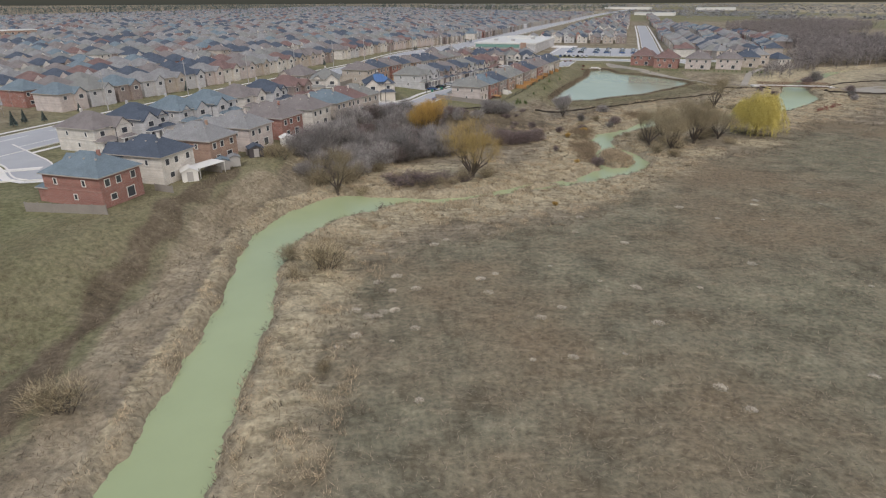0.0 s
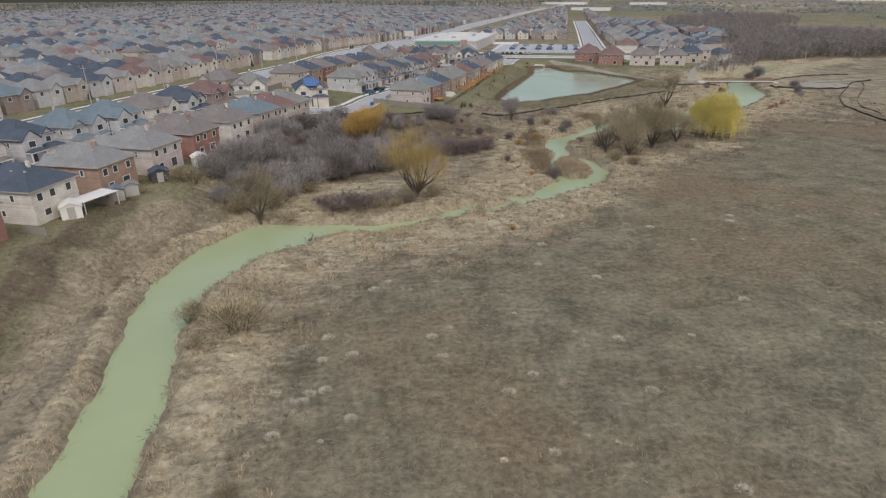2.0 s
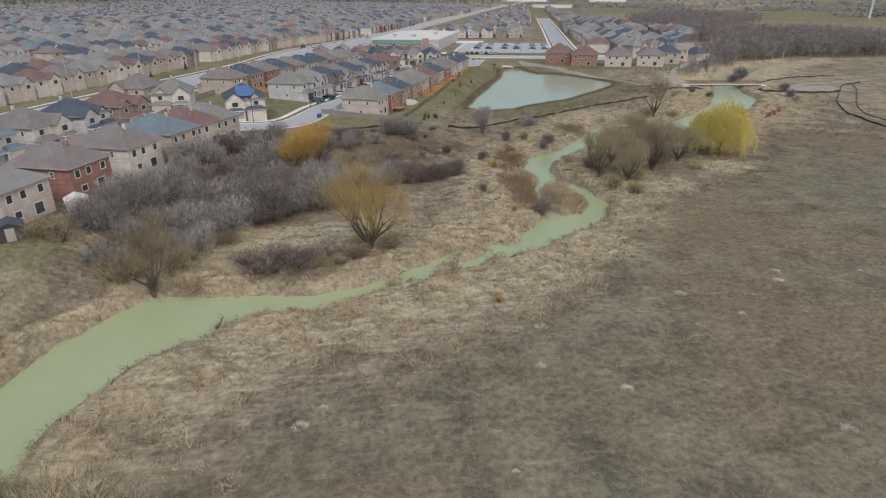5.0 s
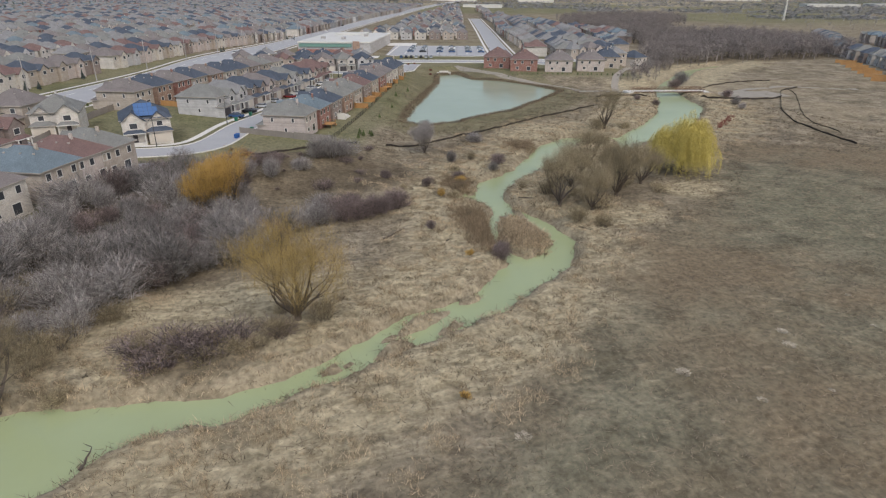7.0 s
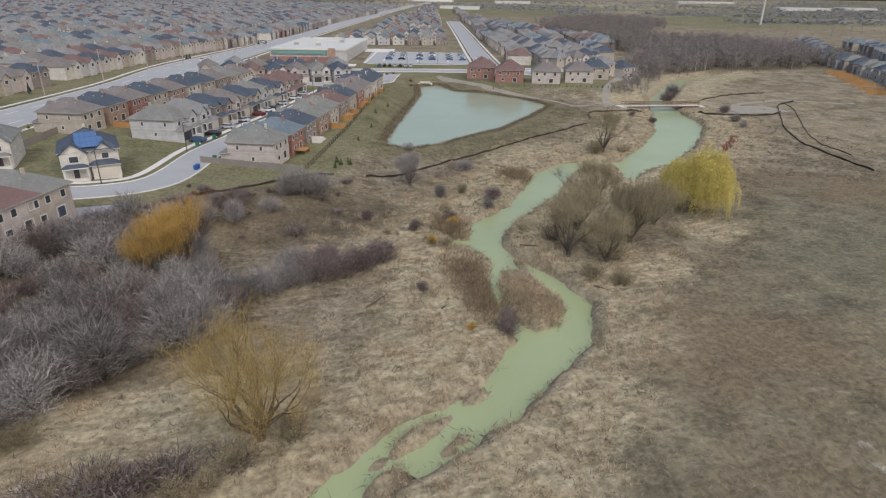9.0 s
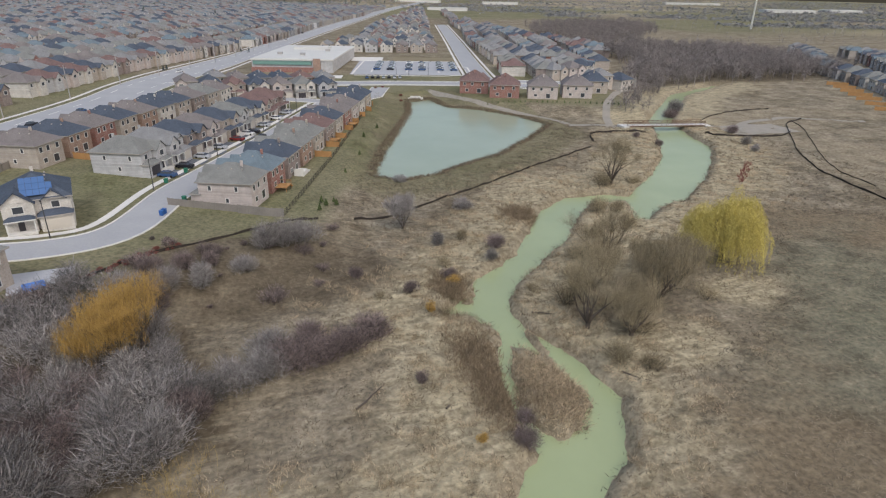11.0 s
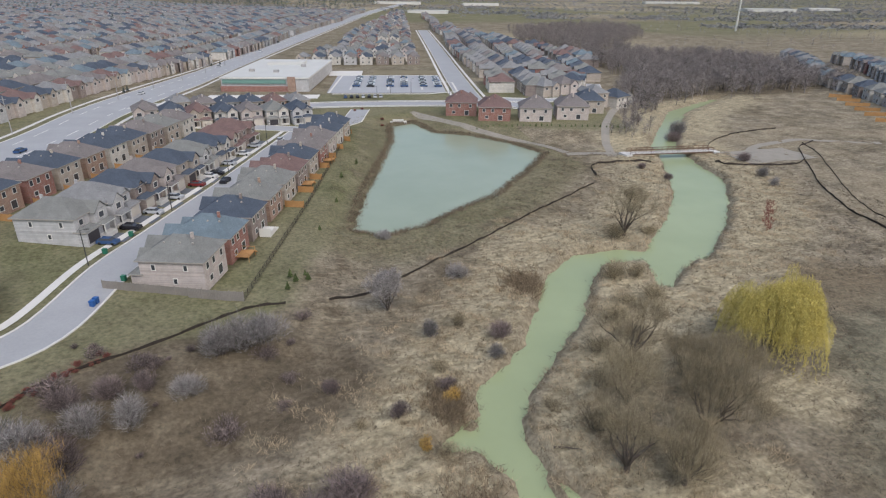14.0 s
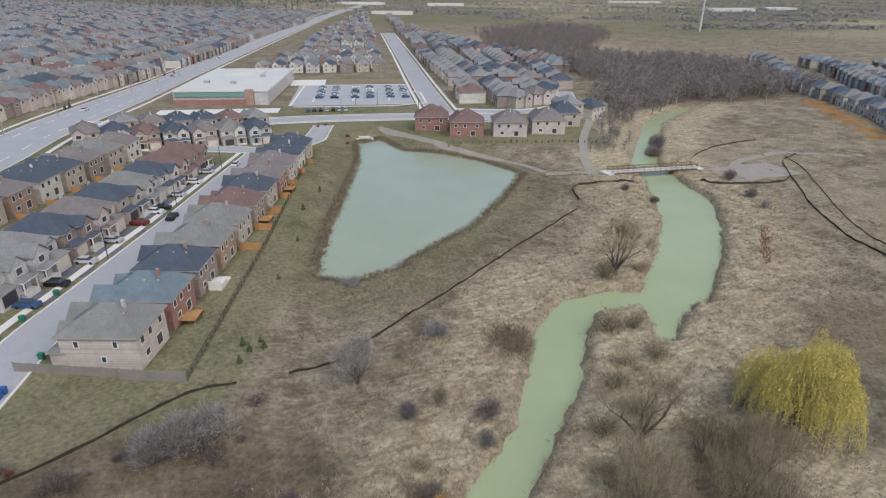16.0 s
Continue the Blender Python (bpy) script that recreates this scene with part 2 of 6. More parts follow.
CARS = [plain("car_paint_" + k, c, 0.25, 0.04, 1, 0.2, 0.5) for k, c in
        (("silver", (0.50, 0.52, 0.55)), ("black", (0.02, 0.02, 0.025)), ("white", (0.75, 0.75, 0.75)), ("blue", (0.05, 0.10, 0.22)), ("maroon", (0.20, 0.03, 0.03)))]
rng = random.Random(7)


# ---- terrain ----
CREST = [(-130, -300), (-88, 20), (-70, 75), (-56, 118), (-44, 150), (-30, 180), (-12, 203), (6, 212), (24, 230), (40, 275),
         (52, 312), (62, 348), (74, 388), (108, 394), (122, 364), (148, 340), (176, 328), (190, 372), (222, 470), (300, 760), (900, 3000), (900, 5000), (-5000, 5000), (-5000, -300)]
CREEK = [(-36, -60, 6), (-33, 35, 5.3), (-34.6, 76, 4.1), (-37, 92, 3.7), (-37.4, 106, 5.0), (-32.5, 119, 6.6), (-26, 126, 7.9),
         (-15.5, 128.8, 3.4), (-6, 128.2, 2.4), (4.4, 131.2, 1.9), (12, 135, 2.8), (20, 139, 3.9), (30, 142.4, 3.1), (38.5, 149.2, 4.2), (46.5, 153.6, 3.4),
         (52.4, 161, 2.0), (51.8, 170.5, 2.1), (48.4, 179, 2.5), (47.2, 188, 3.2), (52.4, 196.8, 3.7), (62.7, 204.8, 2.9), (74.3, 216.2, 4.4), (83, 226.7, 4.8),
         (91.5, 233.4, 3.7), (101, 233.1, 3.4), (108, 229.4, 3.4), (116, 231.4, 6.8), (131.5, 243, 7.2), (148.5, 258.8, 7.6), (162, 275.5, 8.6), (170, 292, 6.0), (181, 314, 4.6), (235, 368, 4.0), (287, 393, 3.5)]
BRANCH = [(99.5, 217.3, 1.2), (110, 228, 5), (46.5, 180, 1.2), (42, 171, 0.8), (39.8, 161, 0.9), (41, 153.5, 1.8), (45, 190.5, 3.0), (40.8, 189.8, 1.3)]
BARS = [(19.6, 139.8, 4.4, 1.1, 0.45), (14.6, 134.2, 2.8, 0.9, 0.4), (23.5, 137.6, 2.4, 0.7, 0.5), (28.4, 144.4, 1.8, 0.8, 0.3), (45.6, 164.0, 4.1, 7.2, -0.22), (50, 177, 0.7, 3.0, 0.1), (45, 192, 1.0, 0.6, 0), (7, 132.2, 2.6, 0.6, 0.35)]
POND = [(45.5, 266), (50, 279), (57, 296), (71, 327), (83, 355), (90, 380), (102, 383), (104, 362), (116, 352), (125, 335.5), (129.5, 317), (114.5, 300.5), (93, 281), (75.5, 271), (62, 263), (53, 261)]
FIELD = [(-14, -300), (-20, 60), (-19, 92), (-5, 102), (8, 107), (20, 114), (36, 128), (49, 145), (64, 158), (84, 167), (98, 178), (115, 197), (131, 214), (143, 210), (156, 202), (176, 196), (240, 186), (900, 120), (900, -300)]
WOOD = [(217, 364), (238, 389), (261, 392), (284, 393), (313, 379), (345, 384), (380, 392), (396, 425), (430, 490), (412, 530), (372, 550), (400, 640), (520, 760), (620, 900), (560, 960), (420, 900), (336, 720), (322, 600), (284, 470), (246, 424)]
TRACK = [(-40, 30), (-44, 45), (-47, 57), (-48, 76), (-49, 107), (-44, 130)]
WATER_Z, POND_Z = -1.2, 0.0


def signed(poly, x, y):
    """Distance to a closed outline, positive inside."""
    x, y = np.asarray(x, float), np.asarray(y, float)
    best, inside = np.full(x.shape, 1e18), np.zeros(x.shape, bool)
    for (ax, ay), (bx, by) in zip(poly, poly[1:] + poly[:1]):
        ux, uy = bx - ax, by - ay
        k = np.clip(((x - ax) * ux + (y - ay) * uy) / (ux * ux + uy * uy), 0, 1)
        best = np.minimum(best, (x - ax - k * ux) ** 2 + (y - ay - k * uy) ** 2)
        if ay != by:
            inside ^= ((ay > y) != (by > y)) & (x < (bx - ax) * (y - ay) / (by - ay) + ax)
    return np.where(inside, 1, -1) * np.sqrt(best)


def creek_gap(x, y):
    """Distance to the creek's edge, negative in the water."""
    x, y = np.asarray(x, float), np.asarray(y, float)
    best = np.full(x.shape, 1e9)
    for (ax, ay, aw), (bx, by, bw) in [*zip(CREEK, CREEK[1:]), *((BRANCH[a], BRANCH[b]) for a, b in ((0, 1), (2, 3), (3, 4), (4, 5), (6, 7)))]:
        ux, uy = bx - ax, by - ay
        k = np.clip(((x - ax) * ux + (y - ay) * uy) / (ux * ux + uy * uy), 0, 1)
        best = np.minimum(best, np.hypot(x - ax - k * ux, y - ay - k * uy) - aw - k * (bw - aw))
    for cx, cy, rx, ry, turn in BARS:
        u, v = (x - cx) * math.cos(turn) + (y - cy) * math.sin(turn), (y - cy) * math.cos(turn) - (x - cx) * math.sin(turn)
        best = np.maximum(best, (1.15 - np.hypot(u / rx, v / ry)) * 1.6)
    return best


def line_gap(line, x, y):
    """Distance to an open line of points."""
    best = np.full(np.shape(x), 1e9)
    for (ax, ay), (bx, by) in zip(line, line[1:]):
        ux, uy = bx - ax, by - ay
        k = np.clip(((x - ax) * ux + (y - ay) * uy) / (ux * ux + uy * uy), 0, 1)
        best = np.minimum(best, np.hypot(x - ax - k * ux, y - ay - k * uy))
    return best


def smooth(a, b, v):
    k = np.clip((v - a) / (b - a), 0, 1)
    return k * k * (3 - 2 * k)


def wavy(x, y, s):
    return np.sin(x * s + 1.3 * np.sin(y * s * 0.7)) * np.sin(y * s * 1.1 + 1.7 * np.sin(x * s * 0.6 + 1)) + 0.5 * np.sin(x * s * 2.3 + y * s * 1.9)


def plateau(x, y):
    return 3.3 + np.clip((15 - x) / 45, 0, 1) * 3.0 + np.clip((-30 - x) / 60, 0, 1) * 1.0


def height(x, y):
    x, y = np.asarray(x, float), np.asarray(y, float)
    up = smooth(-16, 0, signed(CREST, x, y))
    gap = creek_gap(x, y)
    low = 0.25 + 0.16 * wavy(x, y, 0.16) + 0.10 * wavy(x, y, 0.55) + 1.6 * smooth(230, 330, x)
    z = low * (1 - up) + plateau(x, y) * up
    z = z + (0.22 * wavy(x, y, 1.15) + 0.16 * wavy(x + 31, y - 17, 0.62)) * smooth(16, 6, gap) * smooth(0.5, 3, gap) * (1 - up)
    rough = wavy(x, y, 0.9) * 0.5 + wavy(x, y, 0.33) * 0.7
    z = WATER_Z - 0.8 + (z - WATER_Z + 0.8) * smooth(-1.0, 1.6, gap + 0.5 * rough)
    edge = signed(POND, x, y) - 1.5 + 0.4 * rough
    z = np.where(edge > -9, np.minimum(z, 0.75 + (z - 0.75) * smooth(3, 9, -edge)), z)
    return np.where(edge > -2.5, POND_Z - 0.8 + (z - POND_Z + 0.8) * smooth(-1.0, 2.5, -edge), z)


def ground_z(x, y):
    return float(height(np.array([x]), np.array([y]))[0])
# ---- terrain end ----


# ---- mesh building ----
class Build:
    """Collects boxes, tubes and faces of one mesh, each with a material slot."""

    def __init__(self):
        self.v, self.f, self.m = [], [], []

    def face(self, pts, mat=0):
        k = len(self.v)
        self.v += [tuple(p) for p in pts]
        self.f.append(tuple(range(k, k + len(pts))))
        self.m.append(mat)

    def solid(self, pts, faces, mat=0):
        k = len(self.v)
        self.v += [tuple(p) for p in pts]
        self.f += [tuple(k + i for i in f) for f in faces]
        self.m += [mat] * len(faces)

    def box(self, x0, y0, z0, x1, y1, z1, mat=0, inset=0.0):
        i = inset
        self.solid([(x0, y0, z0), (x1, y0, z0), (x1, y1, z0), (x0, y1, z0), (x0 + i, y0 + i, z1), (x1 - i, y0 + i, z1), (x1 - i, y1 - i, z1), (x0 + i, y1 - i, z1)],
                   [(3, 2, 1, 0), (4, 5, 6, 7), (0, 1, 5, 4), (1, 2, 6, 5), (2, 3, 7, 6), (3, 0, 4, 7)], mat)

    def tube(self, a, b, ra, rb, n=5, mat=0):
        a, b = Vector(a), Vector(b)
        ax = b - a
        side = ax.orthogonal().normalized()
        other = ax.cross(side).normalized()
        pts = [c + r * (math.cos(2 * math.pi * k / n) * side + math.sin(2 * math.pi * k / n) * other) for c, r in ((a, ra), (b, rb)) for k in range(n)]
        self.solid(pts, [(k, (k + 1) % n, n + (k + 1) % n, n + k) for k in range(n)] + [tuple(range(2 * n - 1, n - 1, -1)), tuple(range(n))], mat)

    def mesh(self, name, mats, flat=True):
        me = bpy.data.meshes.new(name)
        me.from_pydata(self.v, [], self.f)
        for m in mats:
            me.materials.append(m)
        if len(mats) > 1:
            me.polygons.foreach_set("material_index", self.m)
        me.update()
        return me


def thing(name, label, category, group="", kind="", at=None):
    ob = new(name)
    if at is not None:
        ob.matrix_basis = at
    return tagged(ob, label, category, group, kind)


def part(name, b, mats, parent, label=""):
    ob = new(name, b.mesh(name, mats if isinstance(mats, list) else [mats]))
    ob.parent = parent
    return tagged(ob, label) if label else ob


def single(name, b, mats, label, category, group="", kind="", at=None):
    ob = new(name, b.mesh(name, mats if isinstance(mats, list) else [mats]))
    if at is not None:
        ob.matrix_basis = at
    return tagged(ob, label, category, group, kind)


def spin(nx, ny):
    """Turn that points a thing's front (-Y) along (nx, ny), in degrees."""
    return math.degrees(math.atan2(ny, nx)) + 90


def ease(pts, n=8):
    """Points along a smooth curve through pts."""
    pts = [Vector((*p, 0)) if len(p) == 2 else Vector(p) for p in pts]
    ext = [2 * pts[0] - pts[1]] + pts + [2 * pts[-1] - pts[-2]]
    out = []
    for a, b, c, d in zip(ext, ext[1:], ext[2:], ext[3:]):
        for k in range(n):
            t = k / n
            out.append(0.5 * (2 * b + (c - a) * t + (2 * a - 5 * b + 4 * c - d) * t * t + (3 * b - a - 3 * c + d) * t ** 3))
    return out + [pts[-1]]


def ribbon(b, line, width, lift, mat=0, off=0.0, across=4, flat=None, skirt=0.0):
    """A strip along a line, laid on the ground."""
    rows = []
    for k, p in enumerate(line):
        d = (line[min(k + 1, len(line) - 1)] - line[max(k - 1, 0)]).normalized()
        nx, ny = d.y, -d.x
        row = []
        for j in range(across + 1):
            o = off + width * (j / across - 0.5)
            row.append((p.x + nx * o, p.y + ny * o))
        rows.append(row)
    xy = np.array(rows)
    zz = height(xy[..., 0], xy[..., 1]) + lift if flat is None else np.full(xy.shape[:2], flat)
    k0, na = len(b.v), across + 1
    for r, z in zip(rows, zz):
        b.v += [(x, y, float(h)) for (x, y), h in zip(r, z)]
    for k in range(len(rows) - 1):
        for j in range(across):
            a = k0 + k * na + j
            b.f.append((a, a + 1, a + 1 + na, a + na))
            b.m.append(mat)
    if skirt:
        for j in (0, across):
            for k in range(len(rows) - 1):
                p, q = b.v[k0 + k * na + j], b.v[k0 + (k + 1) * na + j]
                b.face([p, q, (q[0], q[1], q[2] - skirt), (p[0], p[1], p[2] - skirt)], mat)


def dense(pts, step):
    out = []
    for a, b in zip(pts, pts[1:]):
        a, b = Vector((*a[:2], 0)), Vector((*b[:2], 0))
        n = max(1, int((b - a).length / step))
        out += [a.lerp(b, k / n) for k in range(n)]
    return out + [Vector((*pts[-1][:2], 0))]


# ---- ground ----
def spread(lo, hi, step, far_lo, far_hi, grow=1.17):
    mid = list(np.arange(lo, hi + 0.01, step))
    out, s, v = [], step, lo
    while v > far_lo:
        s *= grow
        v -= s
        out.append(v)
    tail, s, v = [], step, hi
    while v < far_hi:
        s *= grow
        v += s
        tail.append(v)
    return np.array(out[::-1] + mid + tail)


gx, gy = spread(-100, 215, 1.0, -4500, 4500), spread(36, 400, 1.0, -900, 4600)
GX, GY = np.meshgrid(gx, gy)
GZ = height(GX, GY)
nx_, ny_ = len(gx), len(gy)
co = np.stack([GX, GY, GZ], -1).reshape(-1, 3)
ii = (np.arange(ny_ - 1)[:, None] * nx_ + np.arange(nx_ - 1)).ravel()
quads = np.stack([ii, ii + 1, ii + 1 + nx_, ii + nx_], -1)
me = bpy.data.meshes.new("ground")
me.from_pydata(co.tolist(), [], quads.tolist())
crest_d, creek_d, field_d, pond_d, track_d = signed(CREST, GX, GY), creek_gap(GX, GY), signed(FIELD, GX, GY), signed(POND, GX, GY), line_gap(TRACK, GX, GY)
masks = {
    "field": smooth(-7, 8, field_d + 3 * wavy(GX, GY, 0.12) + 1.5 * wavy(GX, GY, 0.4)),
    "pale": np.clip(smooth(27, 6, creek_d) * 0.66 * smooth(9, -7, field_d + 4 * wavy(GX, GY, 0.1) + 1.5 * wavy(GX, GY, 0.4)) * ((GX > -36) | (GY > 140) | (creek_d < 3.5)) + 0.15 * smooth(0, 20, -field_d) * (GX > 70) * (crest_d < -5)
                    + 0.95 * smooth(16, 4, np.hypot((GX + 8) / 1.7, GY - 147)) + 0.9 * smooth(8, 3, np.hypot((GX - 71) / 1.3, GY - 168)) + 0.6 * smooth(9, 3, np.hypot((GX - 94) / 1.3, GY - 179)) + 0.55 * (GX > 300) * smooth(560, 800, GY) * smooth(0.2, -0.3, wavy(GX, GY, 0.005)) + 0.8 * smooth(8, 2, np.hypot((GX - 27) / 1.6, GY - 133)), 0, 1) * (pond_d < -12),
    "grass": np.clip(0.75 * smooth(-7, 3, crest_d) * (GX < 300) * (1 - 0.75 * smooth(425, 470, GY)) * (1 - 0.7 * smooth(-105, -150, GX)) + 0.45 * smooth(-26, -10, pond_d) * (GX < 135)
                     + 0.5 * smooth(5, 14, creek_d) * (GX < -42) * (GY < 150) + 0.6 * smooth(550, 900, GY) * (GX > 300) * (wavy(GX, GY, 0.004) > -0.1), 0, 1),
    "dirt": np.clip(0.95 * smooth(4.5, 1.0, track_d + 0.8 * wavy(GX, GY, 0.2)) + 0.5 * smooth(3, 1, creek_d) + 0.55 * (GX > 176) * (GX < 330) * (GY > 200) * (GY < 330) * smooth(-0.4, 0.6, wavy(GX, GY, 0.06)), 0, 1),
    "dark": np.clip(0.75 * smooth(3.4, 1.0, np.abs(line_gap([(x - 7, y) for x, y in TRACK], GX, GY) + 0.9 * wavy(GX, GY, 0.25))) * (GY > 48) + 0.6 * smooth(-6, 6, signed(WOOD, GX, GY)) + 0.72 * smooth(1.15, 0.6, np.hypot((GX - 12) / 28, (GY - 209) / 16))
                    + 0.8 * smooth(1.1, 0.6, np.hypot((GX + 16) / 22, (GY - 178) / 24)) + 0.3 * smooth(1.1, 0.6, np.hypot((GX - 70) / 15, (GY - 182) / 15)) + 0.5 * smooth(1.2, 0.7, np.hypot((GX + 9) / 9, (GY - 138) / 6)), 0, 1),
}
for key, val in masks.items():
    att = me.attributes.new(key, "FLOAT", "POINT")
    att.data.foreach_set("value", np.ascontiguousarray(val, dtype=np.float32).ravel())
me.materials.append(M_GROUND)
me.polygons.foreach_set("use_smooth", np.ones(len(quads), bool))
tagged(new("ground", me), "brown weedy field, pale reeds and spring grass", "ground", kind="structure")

# water
me = bpy.data.meshes.new("creek_water")
sx, sy = np.arange(-60, 352, 2.0), np.arange(-80, 450, 2.0)
WX, WY = np.meshgrid(sx, sy)
near = creek_gap(WX, WY) < 4
wv = np.stack([WX, WY, np.full(WX.shape, WATER_Z)], -1).reshape(-1, 3)
wq, use = [], {}
for r in range(len(sy) - 1):
    for c in np.nonzero(near[r, :-1] | near[r + 1, 1:])[0]:
        a = r * len(sx) + int(c)
        wq.append([use.setdefault(i, len(use)) for i in (a, a + 1, a + 1 + len(sx), a + len(sx))])
me.from_pydata([tuple(wv[i]) for i in use], [], wq)
me.materials.append(M_STREAM)
tagged(new("creek_water", me), "slow silty pale green creek water", "creek", kind="structure")
b = Build()
cx, cy = sum(p[0] for p in POND) / len(POND), sum(p[1] for p in POND) / len(POND)
grown = [(x + (x - cx) * 0.05, y + (y - cy) * 0.05, POND_Z) for x, y in POND]
b.face(grown[::-1] if signed(POND, 80, 300) > 0 else grown)
single("pond_water", b, M_POND, "still grey green storm pond water", "pond", kind="structure")

# ---- roads ----
AD, AN = Vector((0.36, 0.933, 0)), Vector((-0.933, 0.36, 0))   # along and across the avenue
A0 = Vector((-39, 362, 0))
D = Vector((0.42, 0.9075, 0))          # along the crescent street
N = Vector((0.9075, -0.42, 0))         # across it, towards the pond
O = Vector((-1.6, 249.4, 0))           # on its kerb


def street(s, n):
    p = O + D * s + N * n
    return p.x, p.y


def road(name, pts, width, label, smooth_n=6, walk_side=(), lines=0, walk_gap=1.6):
    lift = 0.04 + 0.018 * int(name[-1])
    line = ease(pts, smooth_n) if smooth_n else dense(pts, 4)
    line = dense([(p.x, p.y) for p in line], 2.5 if len(line) < 60 else 6)
    b = Build()
    ribbon(b, line, width, lift, 0, across=6)
    single(name, b, M_ASPHALT, label, "road", kind="structure")
    b = Build()
    for side in (-1, 1):
        ribbon(b, line, 0.35, lift + 0.12, 0, off=side * (width / 2 + 0.1), across=1, skirt=0.3)
    single(name.replace("road", "kerb"), b, M_CONCRETE, "pale concrete kerb along the street", "kerb", kind="structure")
    if walk_side:
        b = Build()
        for side in walk_side:
            ribbon(b, line, 1.6, lift + 0.04, 0, off=side * (width / 2 + walk_gap), across=2)
        single(name.replace("road", "pavement"), b, M_CONCRETE, "pale concrete pavement beside the street", "pavement", kind="structure")
    if lines:
        b = Build()
        for k in range(0, len(line) - 2, 2):
            for o in ([0.0] if lines == 1 else [-width / 4, width / 4]):
                ribbon(b, line[k:k + 2], 0.3, lift + 0.03, 0, off=o, across=1)
        single(name.replace("road", "lane_lines"), b, M_LINE, "white dashed lane lines", "road marking", kind="structure")
    return line


crescent = [street(128, -3), street(60, -4), street(20, -4), street(2, -4), (-12.5, 229), (-24, 221.5), (-38, 222), (-52, 230), (-66, 240)]
road("road_1", crescent, 8.2, "worn grey asphalt crescent street", walk_side=(1,), walk_gap=2.6)
road("road_2", [street(134, -60), street(134, -20), street(133, 3), street(150, 12), street(176, 12)], 8.2, "grey asphalt side street")
artery = [(-190, -60), (-135, 100), (-109, 175), (-77, 262), (-39, 362), (-23, 425), (9, 520), (62, 668), (190, 1010), (420, 1600), (900, 2700)]
road("road_3", artery, 21, "wide pale asphalt avenue", walk_side=(-1, 1), lines=2, walk_gap=4)
road("road_4", [(-14, 436), (40, 426), (95, 416), (150, 397), (160, 385)], 10, "grey asphalt cross street", walk_side=(-1, 1), walk_gap=2.5)
road("road_5", [(139, 400), (147, 428), (172, 510), (224, 677), (300, 925)], 12, "straight grey asphalt estate street", walk_side=(-1, 1), walk_gap=2.5)
road("road_6", [(-118, 150), (-100, 134), (-88, 124), (-78, 150), (-66, 180), (-58, 205), (-54, 228)], 8.2, "grey asphalt street between two rows", walk_side=(1,))
road("road_7", [(-92, 124), (-110, 120), (-160, 120)], 8.2, "grey asphalt street end with pale kerbs", walk_side=(1,))
road("road_8", [(150, 411), (178, 397), (205, 401), (226, 424), (246, 456)], 8.2, "grey asphalt close with pale kerbs", walk_side=(-1,))
b = Build()
for k in range(14):
    ribbon(b, dense([tuple((A0 + AD * (a - k * 12) + AN * (69 + k * 46 + 4 * math.sin((a - k * 12) * 0.013 + k + 0.5))).xy) for a in range(-320, 1240, 30)], 12), 8.0, 0.12, 0, across=2)
single("estate_streets", b, M_ASPHALT, "grey asphalt streets between distant rows of houses", "road", kind="structure")
b = Build()
for pts in ([(136, 312), (150, 308), (158, 304)], [(150, 304), (160, 322), (171, 338), (190, 360), (206, 378), (232, 399), (258, 438), (292, 474)], [(188, 296), (200, 292), (213, 298), (234, 300), (246, 294), (262, 284)],
            [(104, 392), (118, 358), (133, 330), (137, 314)]):
    ribbon(b, dense([(p.x, p.y) for p in ease(pts, 6)], 2), 3.2, 0.08, 0, across=3)
single("path_gravel", b, M_GRAVEL, "pale gravel walking path by the pond", "path", kind="structure")
b = Build()
lot = dense([(88, 488), (149, 469)], 4)
ribbon(b, lot, 68, 0.06, 0, across=10)
single("parking_lot", b, M_LOT, "grey asphalt car park beside the store", "car park", kind="structure")
b = Build()
ribbon(b, dense([(96, 534), (116, 528)], 3), 24, 0.06, 0, across=4)
single("service_yard", b, M_CONCRETE, "pale concrete yard behind the store", "yard", kind="structure")
b = Build()
for pts in ([(79, 455), (101, 520), (158, 502)], [(158, 502), (150, 478), (156, 470), (146, 438), (128, 436), (80, 452)], [(92, 462), (100, 486)], [(112, 456), (122, 486)], [(130, 450), (139, 479)]):
    ribbon(b, dense(pts, 3), 1.1, 0.16, 0, across=1, skirt=0.2)
single("kerb_islands", b, M_CONCRETE, "pale concrete kerbs round the car park", "kerb", kind="structure")
b = Build()
ribbon(b, dense([(124, 530), (166, 516)], 3), 20, 0.05, 0, across=4)
single("verge", b, M_MEADOW, "strip of dry grass behind the car park", "verge", kind="structure")
b = Build()
ribbon(b, dense([(190, 287), (219, 285)], 2), 16, 0.06, 0, across=6)
single("gravel_pad", b, M_GRAVEL, "levelled pale gravel pad by the bridge", "gravel pad", kind="structure")


